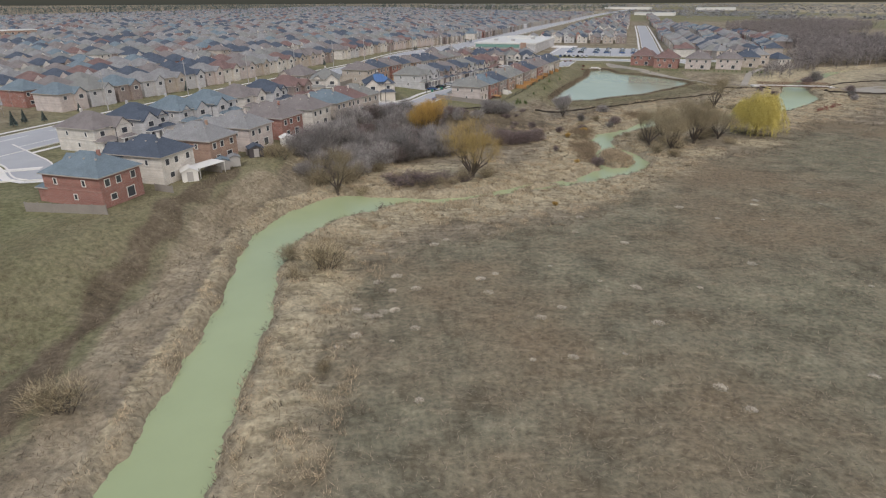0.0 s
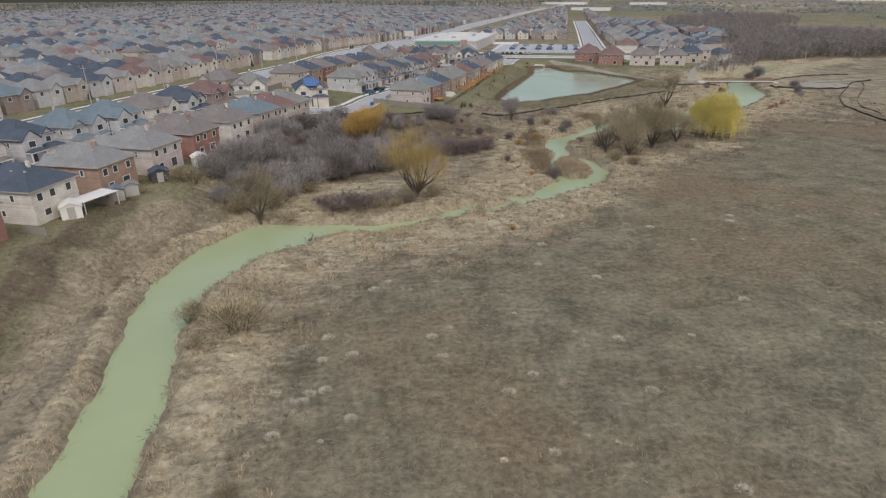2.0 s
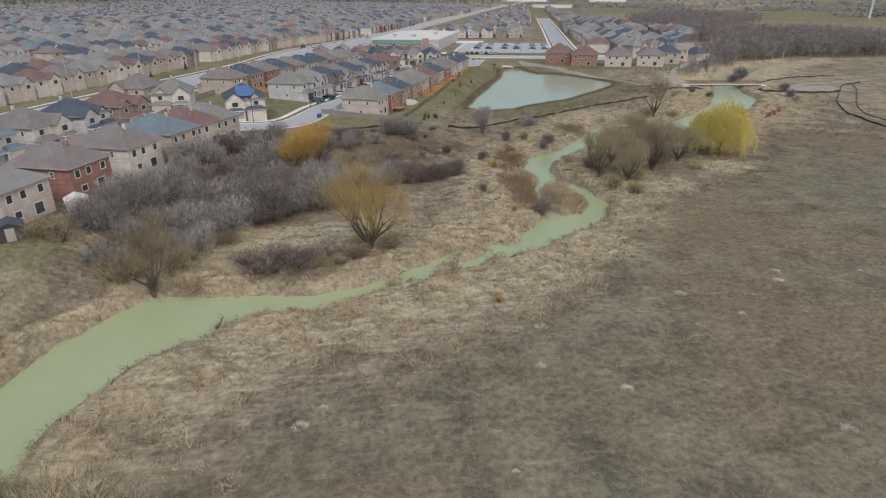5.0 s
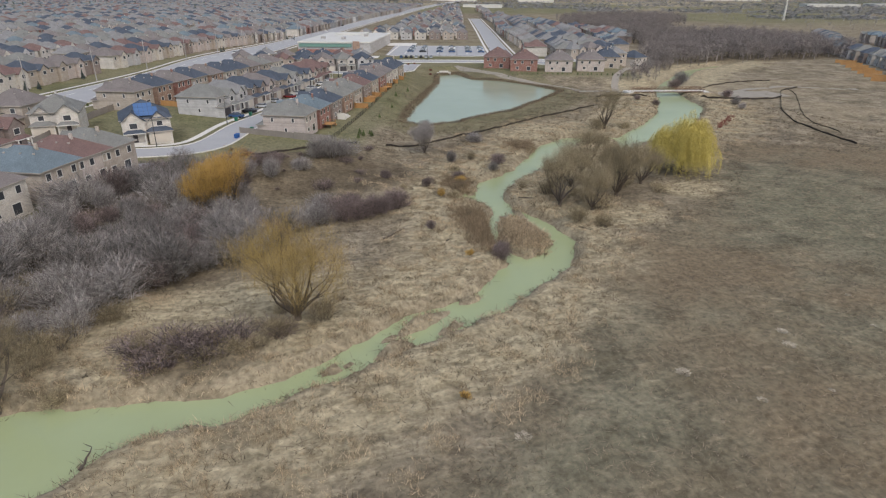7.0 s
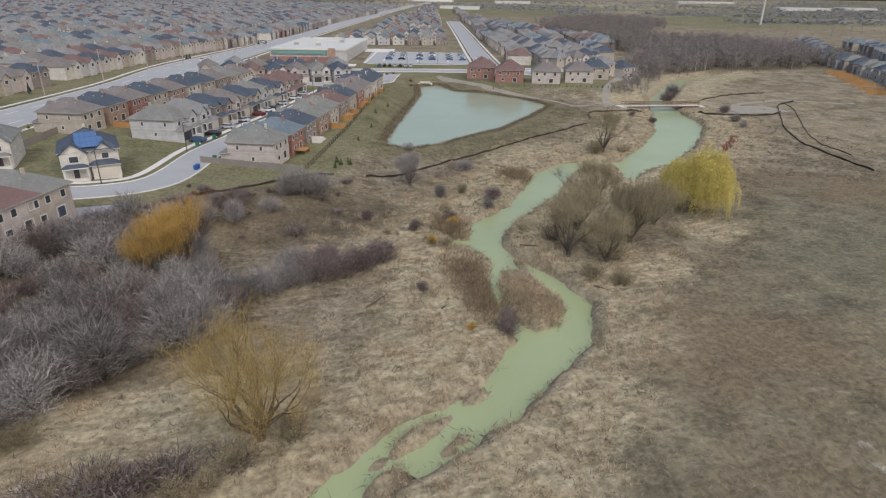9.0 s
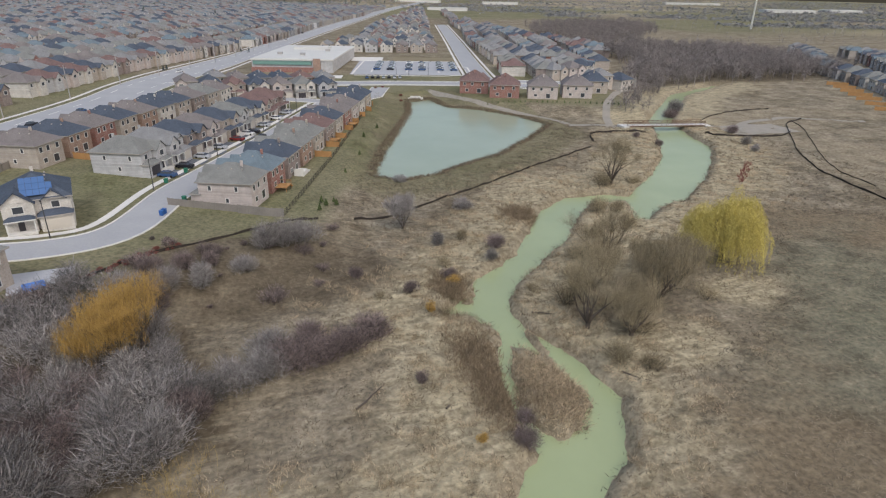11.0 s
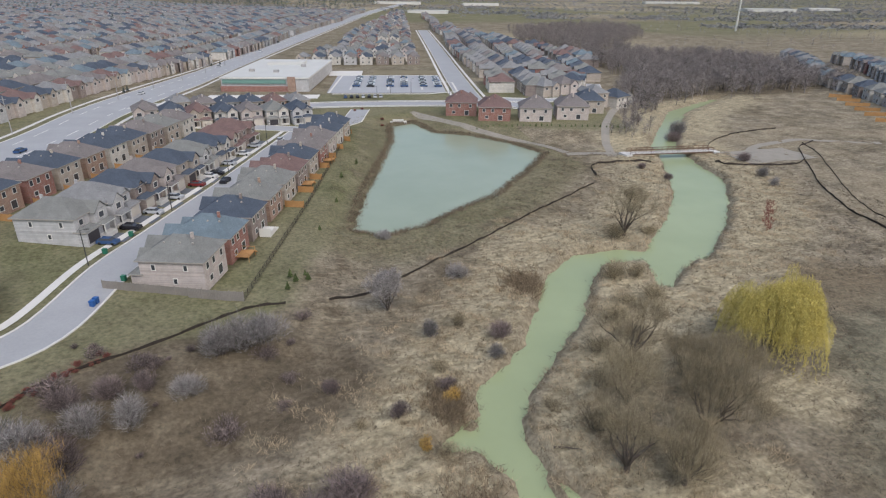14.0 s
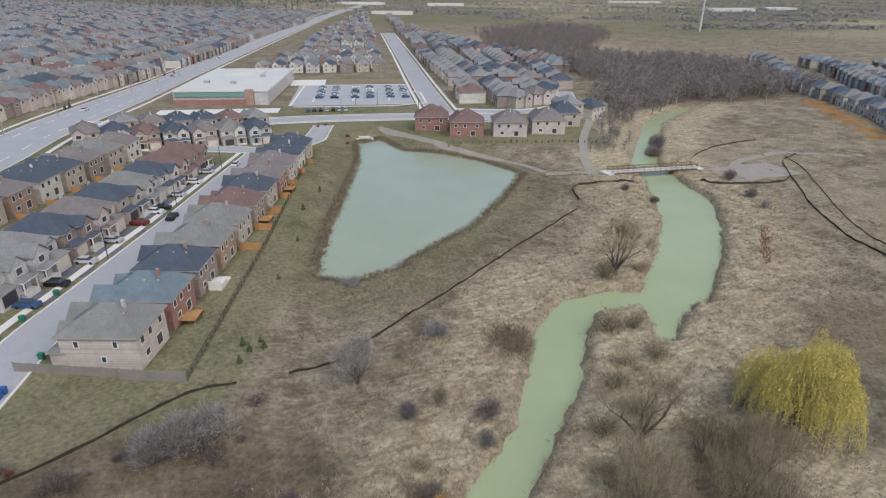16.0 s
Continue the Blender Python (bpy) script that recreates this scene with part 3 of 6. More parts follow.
# ---- houses ----
def window(name, w, h, parent, at, turn, pane=True):
    """A white window frame, with its recessed pane; at is its centre on the wall, turn its facing."""
    b = Build()
    t, x, z = 0.13, w / 2, h / 2
    outer, inner = [(-x, -z), (x, -z), (x, z), (-x, z)], [(-x + t, -z + t), (x - t, -z + t), (x - t, z - t), (-x + t, z - t)]
    pts = [(u, 0.05, v) for u, v in outer] + [(u, -0.09, v) for u, v in outer] + [(u, -0.09, v) for u, v in inner] + [(u, -0.015, v) for u, v in inner]
    ring = [f for k in range(4) for f in ((k, (k + 1) % 4, 4 + (k + 1) % 4, 4 + k), (4 + k, 4 + (k + 1) % 4, 8 + (k + 1) % 4, 8 + k), (8 + k, 8 + (k + 1) % 4, 12 + (k + 1) % 4, 12 + k))]
    b.solid(pts, ring, 0)
    if not pane:
        k = len(b.v) - 4
        b.f.append((k, k + 1, k + 2, k + 3))
        b.m.append(1)
    ob = part(name, b, [M_WHITE, M_GLASS], parent)
    ob.matrix_basis = Matrix.Translation(at) @ pose(0, 0, 0, 0, 0, turn)
    if pane:
        g = Build()
        g.box(-x + t - 0.01, -0.03, -z + t - 0.01, x - t + 0.01, 0.02, z - t + 0.01)
        part("pane", g, M_GLASS, ob)
    return ob


def hip(b, x0, y0, x1, y1, z, rise, over=0.5, mat=0):
    """A hip roof with eaves of some thickness; the ridge follows the longer side."""
    x0, y0, x1, y1 = x0 - over, y0 - over, x1 + over, y1 + over
    w, d = x1 - x0, y1 - y0
    if d > w:
        r0, r1 = ((x0 + x1) / 2, y0 + w / 2, z + rise), ((x0 + x1) / 2, y1 - w / 2, z + rise)
    else:
        r0, r1 = (x0 + d / 2, (y0 + y1) / 2, z + rise), (x1 - d / 2, (y0 + y1) / 2, z + rise)
    e = [(x0, y0, z), (x1, y0, z), (x1, y1, z), (x0, y1, z)]
    k = [(x, y, z - 0.22) for x, y, z in e]
    pts = e + [r0, r1] + k
    tops = [(0, 1, 4), (1, 2, 5, 4), (2, 3, 5), (3, 0, 4, 5)] if d > w else [(0, 1, 5, 4), (1, 2, 5), (2, 3, 4, 5), (3, 0, 4)]
    b.solid(pts, tops, mat)
    b.solid(pts, [(6, 7, 1, 0), (7, 8, 2, 1), (8, 9, 3, 2), (9, 6, 0, 3), (9, 8, 7, 6)], 1)


def gable(b, x0, x1, y0, y1, z, rise, mat=0, wall=2, over=0.35):
    """A gable roof whose front end is at y0, with a thin slab on each slope and a wall in the gable."""
    xm = (x0 + x1) / 2
    for s, xe in ((-1, x0 - over), (1, x1 + over)):
        ze = z - over * rise / (xm - x0)
        a = [(xm, y0 - over, z + rise), (xe, y0 - over, ze), (xe, y1, ze), (xm, y1, z + rise)]
        c = [(x, y, h - 0.18) for x, y, h in a]
        fs = [(0, 1, 2, 3), (7, 6, 5, 4), (1, 5, 6, 2), (0, 4, 5, 1)]
        b.solid(a + c, fs if s < 0 else [f[::-1] for f in fs], mat)
    b.face([(x0, y0, z), (x1, y0, z), (xm, y0, z + rise - 0.15)], wall)


def house(wall, roof, w=9.4, d=13.0, style=0, full=True, label="", sides=True):
    """A two-storey house, front towards -Y, its base sunk into the ground."""
    h, rise = 5.7, (w / 2 + 0.5) * 0.62
    ob = thing("house", label, "house", "suburban houses")
    mw, mr = WALLS[wall], ROOFS[roof]
    b = Build()
    b.box(-w / 2, -d / 2, -1.6, w / 2, d / 2, h)
    bay = w * 0.46
    left = style % 2 == 0
    bx0, bx1 = (-w / 2 + 0.01, -w / 2 + bay) if left else (w / 2 - bay, w / 2 - 0.01)
    b.box(bx0, -d / 2 - 1.3, -1.6, bx1, -d / 2 + 0.2, h - 0.1)
    if full:
        gx0, gx1 = (w / 2 - w * 0.50, w / 2 - 0.15) if left else (-w / 2 + 0.15, -w / 2 + w * 0.50)
        b.box(gx0, -d / 2 - 2.0, -1.6, gx1, -d / 2 + 0.1, 2.75)
        b.box(-w / 2 - 0.06, -d / 2 - 0.06, 2.75, w / 2 + 0.06, d / 2 + 0.06, 2.93)
    part("wall", b, [mw], ob)
    b = Build()
    hip(b, -w / 2, -d / 2, w / 2, d / 2, h, rise)
    gable(b, bx0, bx1, -d / 2 - 1.3, -d / 2 + bay * 0.9, h - 0.05, bay * 0.42)
    if style >= 2:
        o = -1 if left else 1
        gable(b, *sorted((o * -w * 0.42, o * -w * 0.08)), -d / 2 - 0.25, -d / 2 + 2.2, h - 0.05, w * 0.15)
    if full:
        b.box(-0.25, d * 0.18, h + rise - 1.1, 0.25, d * 0.18 + 0.5, h + rise + 0.35, 2)
        for k in (-0.2, 0.05, 0.25):
            b.box(w * 0.16, d * k, h + rise * 0.62, w * 0.16 + 0.3, d * k + 0.3, h + rise * 0.62 + 0.35, 1)
    part("roof", b, [mr, M_FASCIA, mw], ob)
    if full:
        b = Build()
        hip(b, gx0, -d / 2 - 2.0, gx1, -d / 2 + 0.3, 2.8, 0.9, 0.35)
        part("garage_roof", b, [mr, M_FASCIA], ob)
        gate = Build()
        gate.box(gx0 + 0.45, -d / 2 - 2.05, 0.05, gx1 - 0.45, -d / 2 - 1.9, 2.25)
        for k in range(1, 4):
            gate.box(gx0 + 0.5, -d / 2 - 2.08, 0.05 + k * 0.55 - 0.02, gx1 - 0.5, -d / 2 - 2.04, 0.05 + k * 0.55 + 0.02)
        part("garage_door", gate, M_GARAGE if style != 1 else M_DARKDOOR, ob)
        door = Build()
        door.box((bx0 + bx1) / 2 - 0.5, -d / 2 - 1.36, 0.3, (bx0 + bx1) / 2 + 0.5, -d / 2 - 1.28, 2.4)
        part("front_door", door, M_DARKDOOR, ob)
        porch = Build()
        porch.box(bx0 + 0.2, -d / 2 - 2.9, -1.0, bx1 - 0.2, -d / 2 - 1.3, 0.28)
        hip(porch, bx0 + 0.2, -d / 2 - 2.9, bx1 - 0.2, -d / 2 - 1.25, 2.8, 0.7, 0.15, 2)
        for x in (bx0 + 0.35, bx1 - 0.35):
            porch.box(x - 0.11, -d / 2 - 2.85, 0.28, x + 0.11, -d / 2 - 2.63, 2.6, 1)
        part("porch", porch, [M_CONCRETE, M_WHITE, mr], ob)
    gm = (bx0 + bx1) / 2
    window("window", 1.9, 1.5, ob, (gm, -d / 2 - 1.3, 4.3), 0, full)
    window("window", 1.5, 1.4, ob, (-gm, -d / 2, 4.3), 0, full)
    for x in (-w * 0.3, w * 0.06, w * 0.33):
        window("window", 1.3, 1.5, ob, (x, d / 2, 4.3), 180, full)
    window("window", 2.0, 2.1, ob, (-w * 0.18, d / 2, 1.3), 180, full)
    window("window", 1.5, 1.3, ob, (w * 0.24, d / 2, 1.5), 180, full)
    if full and sides:
        for y in (-d * 0.28, d * 0.22):
            for s in (-1, 1):
                window("window", 0.9, 1.3, ob, (s * w / 2, y, 4.3), 90 * s)
        window("window", 0.9, 1.2, ob, (w / 2, 0.4, 1.6), 90)
        window("window", 0.9, 1.2, ob, (-w / 2, -0.6, 1.6), -90)
    return ob


WORD = {"red": "red brick", "orange": "orange brick", "tan": "tan brick", "cream": "cream stone", "pink": "pinkish stone", "grey": "grey stone", "brown": "brown brick"}
TINT = {"navy": "blue black", "teal": "blue grey", "olive": "olive grey", "brown": "brown", "red": "red brown", "grey": "warm grey"}
MADE = {}


def put_house(x, y, nx, ny, wall, roof, style=0, w=9.4, d=13.0, full=True):
    key = (wall, roof, style, w, d, full)
    m = pose(x, y, ground_z(x, y) + 0.15, 0, 0, spin(nx, ny))
    if key in MADE:
        return copy_thing(MADE[key], m)
    ob = house(wall, roof, w, d, style, full, f"two-storey {WORD[wall]} house with {TINT[roof]} shingle roof")
    ob.matrix_basis = m
    MADE[key] = ob
    return ob


# row towards the pond
EAST = [("pink", "olive"), ("red", "teal"), ("brown", "navy"), ("orange", "olive"), ("tan", "olive"), ("brown", "red"), ("tan", "navy"), ("red", "brown"), ("pink", "brown"), ("cream", "navy"), ("tan", "navy")]
for k, (wa, ro) in enumerate(EAST):
    s = 0.5 + k * 12.1
    x, y = street(s, 11.2)
    put_house(x, y, -N.x, -N.y, wa, ro, (k + 2) % 4, 9.8, 12.0)
# row across the street
WEST = [("grey", "olive"), ("grey", "grey"), ("brown", "navy"), ("pink", "brown"), ("tan", "navy"), ("grey", "olive"), ("cream", "navy"), ("tan", "red"), ("brown", "red")]
for k, (wa, ro) in enumerate(WEST):
    x, y = street(15 + k * 11.6, -22.5)
    put_house(x, y, N.x, N.y, wa, ro, (k + 1) % 4, 9.4)
BACK = [("tan", "brown"), ("orange", "navy"), ("red", "brown"), ("tan", "navy"), ("orange", "brown"), ("cream", "navy"), ("tan", "navy"), ("brown", "brown"), ("tan", "olive"), ("cream", "brown")]
for k, (wa, ro) in enumerate(BACK):
    x, y = street(14 + k * 11.6, -48.5)
    put_house(x, y, -N.x, -N.y, wa, ro, k % 4, 9.4)
# houses round the bend
for x, y, a, bb, wa, ro, st in ((-27.5, 238, 0.2, -1, "cream", "navy", 2), (-50, 250, 0.1, -1, "cream", "olive", 3), (-63, 262, -0.3, -0.9, "tan", "brown", 0)):
    put_house(x, y, a, bb, wa, ro, st, 11.0, 12.0)
# two rows at the street's far end
for k, (wa, ro) in enumerate((("pink", "brown"), ("grey", "navy"), ("tan", "red"), ("cream", "navy"), ("pink", "brown"), ("cream", "olive"), ("grey", "navy"))):
    put_house(-6 + k * 9.8, 398 - k * 1.6, 0.12, -1, wa, ro, k % 4, 8.6, 11.5)
for k, (wa, ro) in enumerate((("tan", "grey"), ("pink", "brown"), ("grey", "navy"), ("tan", "navy"), ("orange", "red"), ("tan", "grey"))):
    put_house(6 + k * 9.9, 417 - k * 1.6, -0.12, 1, wa, ro, k % 4, 8.6, 11.0)
# row along the creek bank and the row facing it
BANK = [("red", "teal"), ("cream", "navy"), ("orange", "grey"), ("pink", "grey"), ("red", "brown"), ("cream", "brown"), ("tan", "teal"), ("pink", "red"), ("tan", "olive")]
bank = ease([(-70.5, 108.5), (-61, 138), (-51, 166), (-40, 192), (-33, 206)], 12)
for k, (wa, ro) in enumerate(BANK):
    p = bank[int(k * (len(bank) - 1) / 8)]
    q = bank[min(len(bank) - 1, int(k * (len(bank) - 1) / 8) + 2)]
    d = (q - p).normalized() if (q - p).length > 0.1 else Vector((0.45, 0.89, 0))
    put_house(p.x, p.y, -d.y, d.x, wa, ro, k % 4, 9.8, 13.0)
for k, (wa, ro) in enumerate((("cream", "brown"), ("grey", "navy"), ("grey", "teal"), ("grey", "teal"), ("cream", "brown"), ("grey", "navy"), ("brown", "red"))):
    put_house(-92 + k * 5.2, 150 + k * 13.0, 0.93, -0.37, wa, ro, (k + 1) % 4, 10.0, 12.5)
# houses north of the pond
for x, y, wa, ro, st in ((124, 381, "red", "red", 0), (133, 366, "red", "red", 1), (149, 359, "pink", "brown", 2), (166, 357, "pink", "brown", 3), (181, 367, "tan", "navy", 0)):
    put_house(x, y, 0.42, 0.9, wa, ro, st, 13.5, 12.5)


# ---- distant estates ----
def simple_house(b, x, y, nx, ny, wall, roof, w=9.0, d=11.5, h=5.5):
    z = plateau(x, y) if x < 900 else 3.3
    c, s_ = -ny, nx
    rise = w * 0.34

    def at(u, v, k):
        return (x + u * c - v * nx, y + u * s_ - v * ny, z + k)

    u, v = w / 2, d / 2
    low = [at(-u, -v, -1), at(u, -v, -1), at(u, v, -1), at(-u, v, -1), at(-u, -v, h), at(u, -v, h), at(u, v, h), at(-u, v, h)]
    b.solid(low, [(0, 1, 5, 4), (1, 2, 6, 5), (2, 3, 7, 6), (3, 0, 4, 7)], wall)
    u, v = u + 0.4, v + 0.4
    b.solid([at(-u, -v, h), at(u, -v, h), at(u, v, h), at(-u, v, h), at(0, -v + u, h + rise), at(0, v - u, h + rise)],
            [(0, 1, 4), (1, 2, 5, 4), (2, 3, 5), (3, 0, 4, 5), (3, 2, 1, 0)], roof)
    g = u * 0.45
    gx = -g * 1.05
    pts = [at(gx - g, -v - 0.9, h), at(gx + g, -v - 0.9, h), at(gx, -v - 0.9, h + g * 0.9), at(gx, -v + 3, h + g * 0.9), at(gx - g, -v + 3, h), at(gx + g, -v + 3, h)]
    b.solid(pts, [(1, 5, 3, 2), (4, 0, 2, 3)], roof)
    b.solid(pts + [at(gx - g, -v - 0.9, -1), at(gx + g, -v - 0.9, -1)], [(0, 1, 2), (6, 7, 1, 0)], wall)
    for face_v, sgn in ((-v - 0.95, 1), (v - 0.35, -1)):
        for q in (-0.48, 0.42):
            for k in (1.1, 3.9):
                vv = face_v if q < 0 or sgn < 0 else -v + 0.35
                for half, drop, out, slot in ((0.72, 0.0, 0.0, 14), (0.52, 0.16, 0.03 * sgn, 13)):
                    a0, a1 = q * u - half, q * u + half
                    b.face([at(a0, vv - out, k + drop), at(a1, vv - out, k + drop), at(a1, vv - out, k + 1.4 - drop), at(a0, vv - out, k + 1.4 - drop)], slot)


SLOTS = [WALLS[k] for k in ("red", "orange", "tan", "cream", "pink", "grey", "brown")] + [ROOFS[k] for k in ("navy", "teal", "olive", "brown", "red", "grey")] + [M_GLASS, M_WHITE]
WALL_PICK, ROOF_PICK = [0, 2, 2, 3, 3, 3, 4, 4, 5, 5, 6], [7, 7, 8, 9, 9, 10, 10, 11, 12, 12, 12]
WKEY, RKEY = ["red", "orange", "tan", "cream", "pink", "grey", "brown"], ["navy", "teal", "olive", "brown", "red", "grey"]
far = Build()
for pair in range(24):
    for row in range(2):
        across = 36 + pair * 46 + row * 20
        a = -330 + rng.uniform(0, 8) - pair * 12
        while a < 1250 + pair * 28:
            p = A0 + AD * a + AN * (across + 4 * math.sin(a * 0.013 + pair))
            step = 11.6 + rng.uniform(-0.4, 0.6)
            gap = abs((a + pair * 37) % 260) < 18
            if not gap and p.y > 30 and not (a < -186 and a > -232 and pair < 2):
                sg = -1 if row == 0 else 1
                wa, ro = rng.choice(WALL_PICK), rng.choice(ROOF_PICK)
                if pair == 0 and -230 < a < 190:
                    put_house(p.x, p.y, AN.x * -sg * -1, AN.y * -sg * -1, WKEY[wa], RKEY[ro - 7], 0 if row else 1, 9.4, 12.0, False)
                else:
                    simple_house(far, p.x, p.y, AN.x * sg, AN.y * sg, wa, ro)
            a += step
# estate beyond the store and the pond
E5, F5 = Vector((0.30, 0.954, 0)), Vector((0.954, -0.30, 0))
P5 = Vector((160, 470, 0))
EAST_LAND = [(160, 402), (172, 392), (204, 394), (240, 434), (272, 478), (308, 560), (316, 690), (330, 820), (420, 1300), (250, 1300)]
for pair in range(22):
    for row in range(2):
        a, sg = 98 + pair * 46 + row * 20, -1 if row == 0 else 1
        off = -24 - rng.uniform(0, 5)
        while off > -420:
            p = P5 + E5 * (a + 3 * math.sin(off * 0.02 + pair)) + F5 * off
            if (p - A0).dot(AN) < -36 and abs((off - pair * 53) % 210) > 16:
                simple_house(far, p.x, p.y, E5.x * sg, E5.y * sg, rng.choice(WALL_PICK), rng.choice(ROOF_PICK))
            off -= 11.4 + rng.uniform(-0.4, 0.9)
for col in range(1, 12):
    sg, a = -1 if col % 2 else 1, -78 + rng.uniform(0, 6)
    while a < 900:
        p = P5 + E5 * a + F5 * (col * 17.5 + 3 * (col % 2) - 1 + 3 * math.sin(a * 0.02 + col))
        room = signed(EAST_LAND, p.x, p.y)
        if (col == 1 and a > -30 or room > 3) and not (a < 26 and line_gap([(178, 397), (205, 401), (226, 424), (246, 456)], p.x, p.y) < 15) and a % 190 > 12:
            wa, ro = rng.choice(WALL_PICK), rng.choice(ROOF_PICK)
            if a < 110:
                put_house(p.x, p.y, F5.x * sg, F5.y * sg, WKEY[wa], RKEY[ro - 7], 0 if sg > 0 else 1, 11.5, 12.5, False)
            else:
                simple_house(far, p.x, p.y, F5.x * sg, F5.y * sg, wa, ro, 11.0, 12.0)
        a += 14.0 + rng.uniform(-0.5, 1.0)
# houses on the close east of the estate street
for x, y, a, bb, wa, ro in ((184, 412, 0.2, -1, "tan", "grey"), (198, 416, 0.1, -1, "pink", "brown"), (210, 426, 0.7, -0.7, "cream", "navy"), (219, 438, 0.8, -0.6, "grey", "teal"), (228, 452, 0.9, -0.5, "pink", "red"), (196, 384, 0.1, 1, "tan", "grey"), (210, 386, -0.3, 1, "cream", "navy")):
    put_house(x, y, a, bb, wa, ro, 1, 10.0, 12.0, False)
# estate across the creek
R0, RD, RN = Vector((290, 292, 0)), Vector((0.60, 0.80, 0)), Vector((0.80, -0.60, 0))
for row in range(7):
    for k in range(-8, 25 - row):
        if row and (k + row * 5) % 13 == 0:
            continue
        p = R0 + RD * (k * 11.8 + rng.uniform(-0.6, 0.6)) + RN * (13 + row * 25 + (14 if row % 2 else 0) + 5 * math.sin(k * 0.35 + row))
        wa, ro = rng.choice(WALL_PICK), rng.choice([7, 8, 8, 12, 10, 9, 12])
        sg = 1 if row % 2 == 0 else -1
        if row == 0 and k < 16:
            put_house(p.x, p.y, RN.x, RN.y, WKEY[wa], RKEY[ro - 7], 1, 9.4, 12.0, False)
        else:
            simple_house(far, p.x, p.y, RN.x * sg, RN.y * sg, wa, ro)
single("distant_houses", far, SLOTS, "dense distant rows of shingle-roofed suburban houses", "houses", kind="stuff")


# ---- store ----
store = thing("store", "flat-roofed grey store with brick base and green glazing", "store", at=pose(63, 512, 3.3, 0, 0, -20) @ Matrix.Diagonal((0.86, 0.94, 1.0, 1)))
b = Build()
b.box(-27, -46, -1, 27, 46, 6.6)
part("wall", b, WALLS["grey"], store)
b = Build()
b.box(-27.5, -46.5, 6.6, 27.5, 46.5, 7.3)
b.box(-27.2, -46.2, 7.3, 27.2, 46.2, 7.45, 1)
part("roof", b, [M_CONCRETE, M_FLATROOF], store)
b = Build()
b.box(-27.4, -46.6, 0, 14, -46.05, 2.8)
part("brick_base", b, WALLS["red"], store)
b = Build()
b.box(-26, -46.7, 4.2, 13, -46.05, 6.2)
part("glazing", b, M_STOREGREEN, store)
b = Build()
b.box(14.2, -47.2, 0, 19, -46.05, 7.8)
part("pylon", b, WALLS["orange"], store)
for x, y in ((-15, -20), (2, -24), (14, 4), (-8, 18), (8, 28)):
    b = Build()
    b.box(x - 1.6, y - 1.2, 7.45, x + 1.6, y + 1.2, 8.8)
    part("rooftop_unit", b, M_POLE, store)
b = Build()
b.box(-14, 14, 7.45, 12, 27, 9.0)
part("upper_roof", b, M_FLATROOF, store)
b = Build()
ribbon(b, dense([(18, 462), (72, 446)], 4), 12, 0.08, 0, across=4)
single("forecourt", b, M_CONCRETE, "pale concrete forecourt of the store", "forecourt", kind="structure")


# ---- cars ----
def car(paint, label):
    ob = thing("car", label, "car", "parked cars")
    b = Build()
    b.box(-0.9, -2.25, 0.3, 0.9, 2.25, 0.95, 0, 0.06)
    b.box(-0.82, -1.3, 0.95, 0.82, 1.7, 1.0, 0)
    b.box(-0.66, -0.75, 1.42, 0.66, 1.2, 1.47, 0)
    part("body", b, paint, ob)
    b = Build()
    x, y0, y1 = 0.8, -1.3, 1.75
    b.solid([(-x, y0, 1.0), (x, y0, 1.0), (x, y1, 1.0), (-x, y1, 1.0), (-0.65, -0.7, 1.43), (0.65, -0.7, 1.43), (0.65, 1.15, 1.43), (-0.65, 1.15, 1.43)],
            [(4, 5, 6, 7), (0, 1, 5, 4), (1, 2, 6, 5), (2, 3, 7, 6), (3, 0, 4, 7)])
    part("cabin_glass", b, M_GLASS, ob)
    for sx in (-1, 1):
        for sy in (-1.4, 1.4):
            b = Build()
            b.tube((sx * 0.72, sy, 0.32), (sx * 0.93, sy, 0.32), 0.32, 0.32, 10)
            part("wheel", b, M_TYRE, ob)
    return ob


FLEET = [None] * 5
CNAME = ["silver", "black", "white", "dark blue", "maroon"]


def park(x, y, nx, ny, k):
    m = pose(x, y, ground_z(x, y) + 0.07, 0, 0, spin(nx, ny))
    if FLEET[k] is None:
        FLEET[k] = car(CARS[k], f"parked {CNAME[k]} saloon car on asphalt")
        FLEET[k].matrix_basis = m
        return FLEET[k]
    return copy_thing(FLEET[k], m)


for s, n, k in ((22, -11.5, 1), (33, -12, 0), (45, -12.5, 0), (57, -12, 4), (69, -11.5, 1), (80, -12, 0), (92, -11.8, 2), (13, -11.5, 3), (103, -12, 0), (66, -12.3, 2)):
    park(*street(s, n), N.x, N.y, k)
for s, n, k in ((112, -5.6, 2), (62, -6, 1)):
    park(*street(s, n), D.x, D.y, k)
for x, y, k in ((-40, 352, 3), (-48, 330, 1), (-12, 470, 2), (30, 590, 0), (-70, 275, 1), (-102, 210, 2), (66, 690, 2), (100, 780, 1)):
    park(x + rng.uniform(-6, 4), y, AD.x, AD.y, k)
for r in range(6):
    for c in range(14):
        if rng.random() < 0.85:
            p = Vector((98 + r * 7.6 + (r // 2) * 3, 472 - r * 3.0, 0)) + Vector((0.3, 0.95, 0)) * (c * 2.75)
            park(p.x, p.y, 0.95, -0.3, rng.choice([0, 0, 2, 1, 3]))
for k in range(7):
    park(84 + k * 2.9, 437.5 - k * 0.7, 0.25, 0.97, rng.choice([1, 1, 3, 0]))

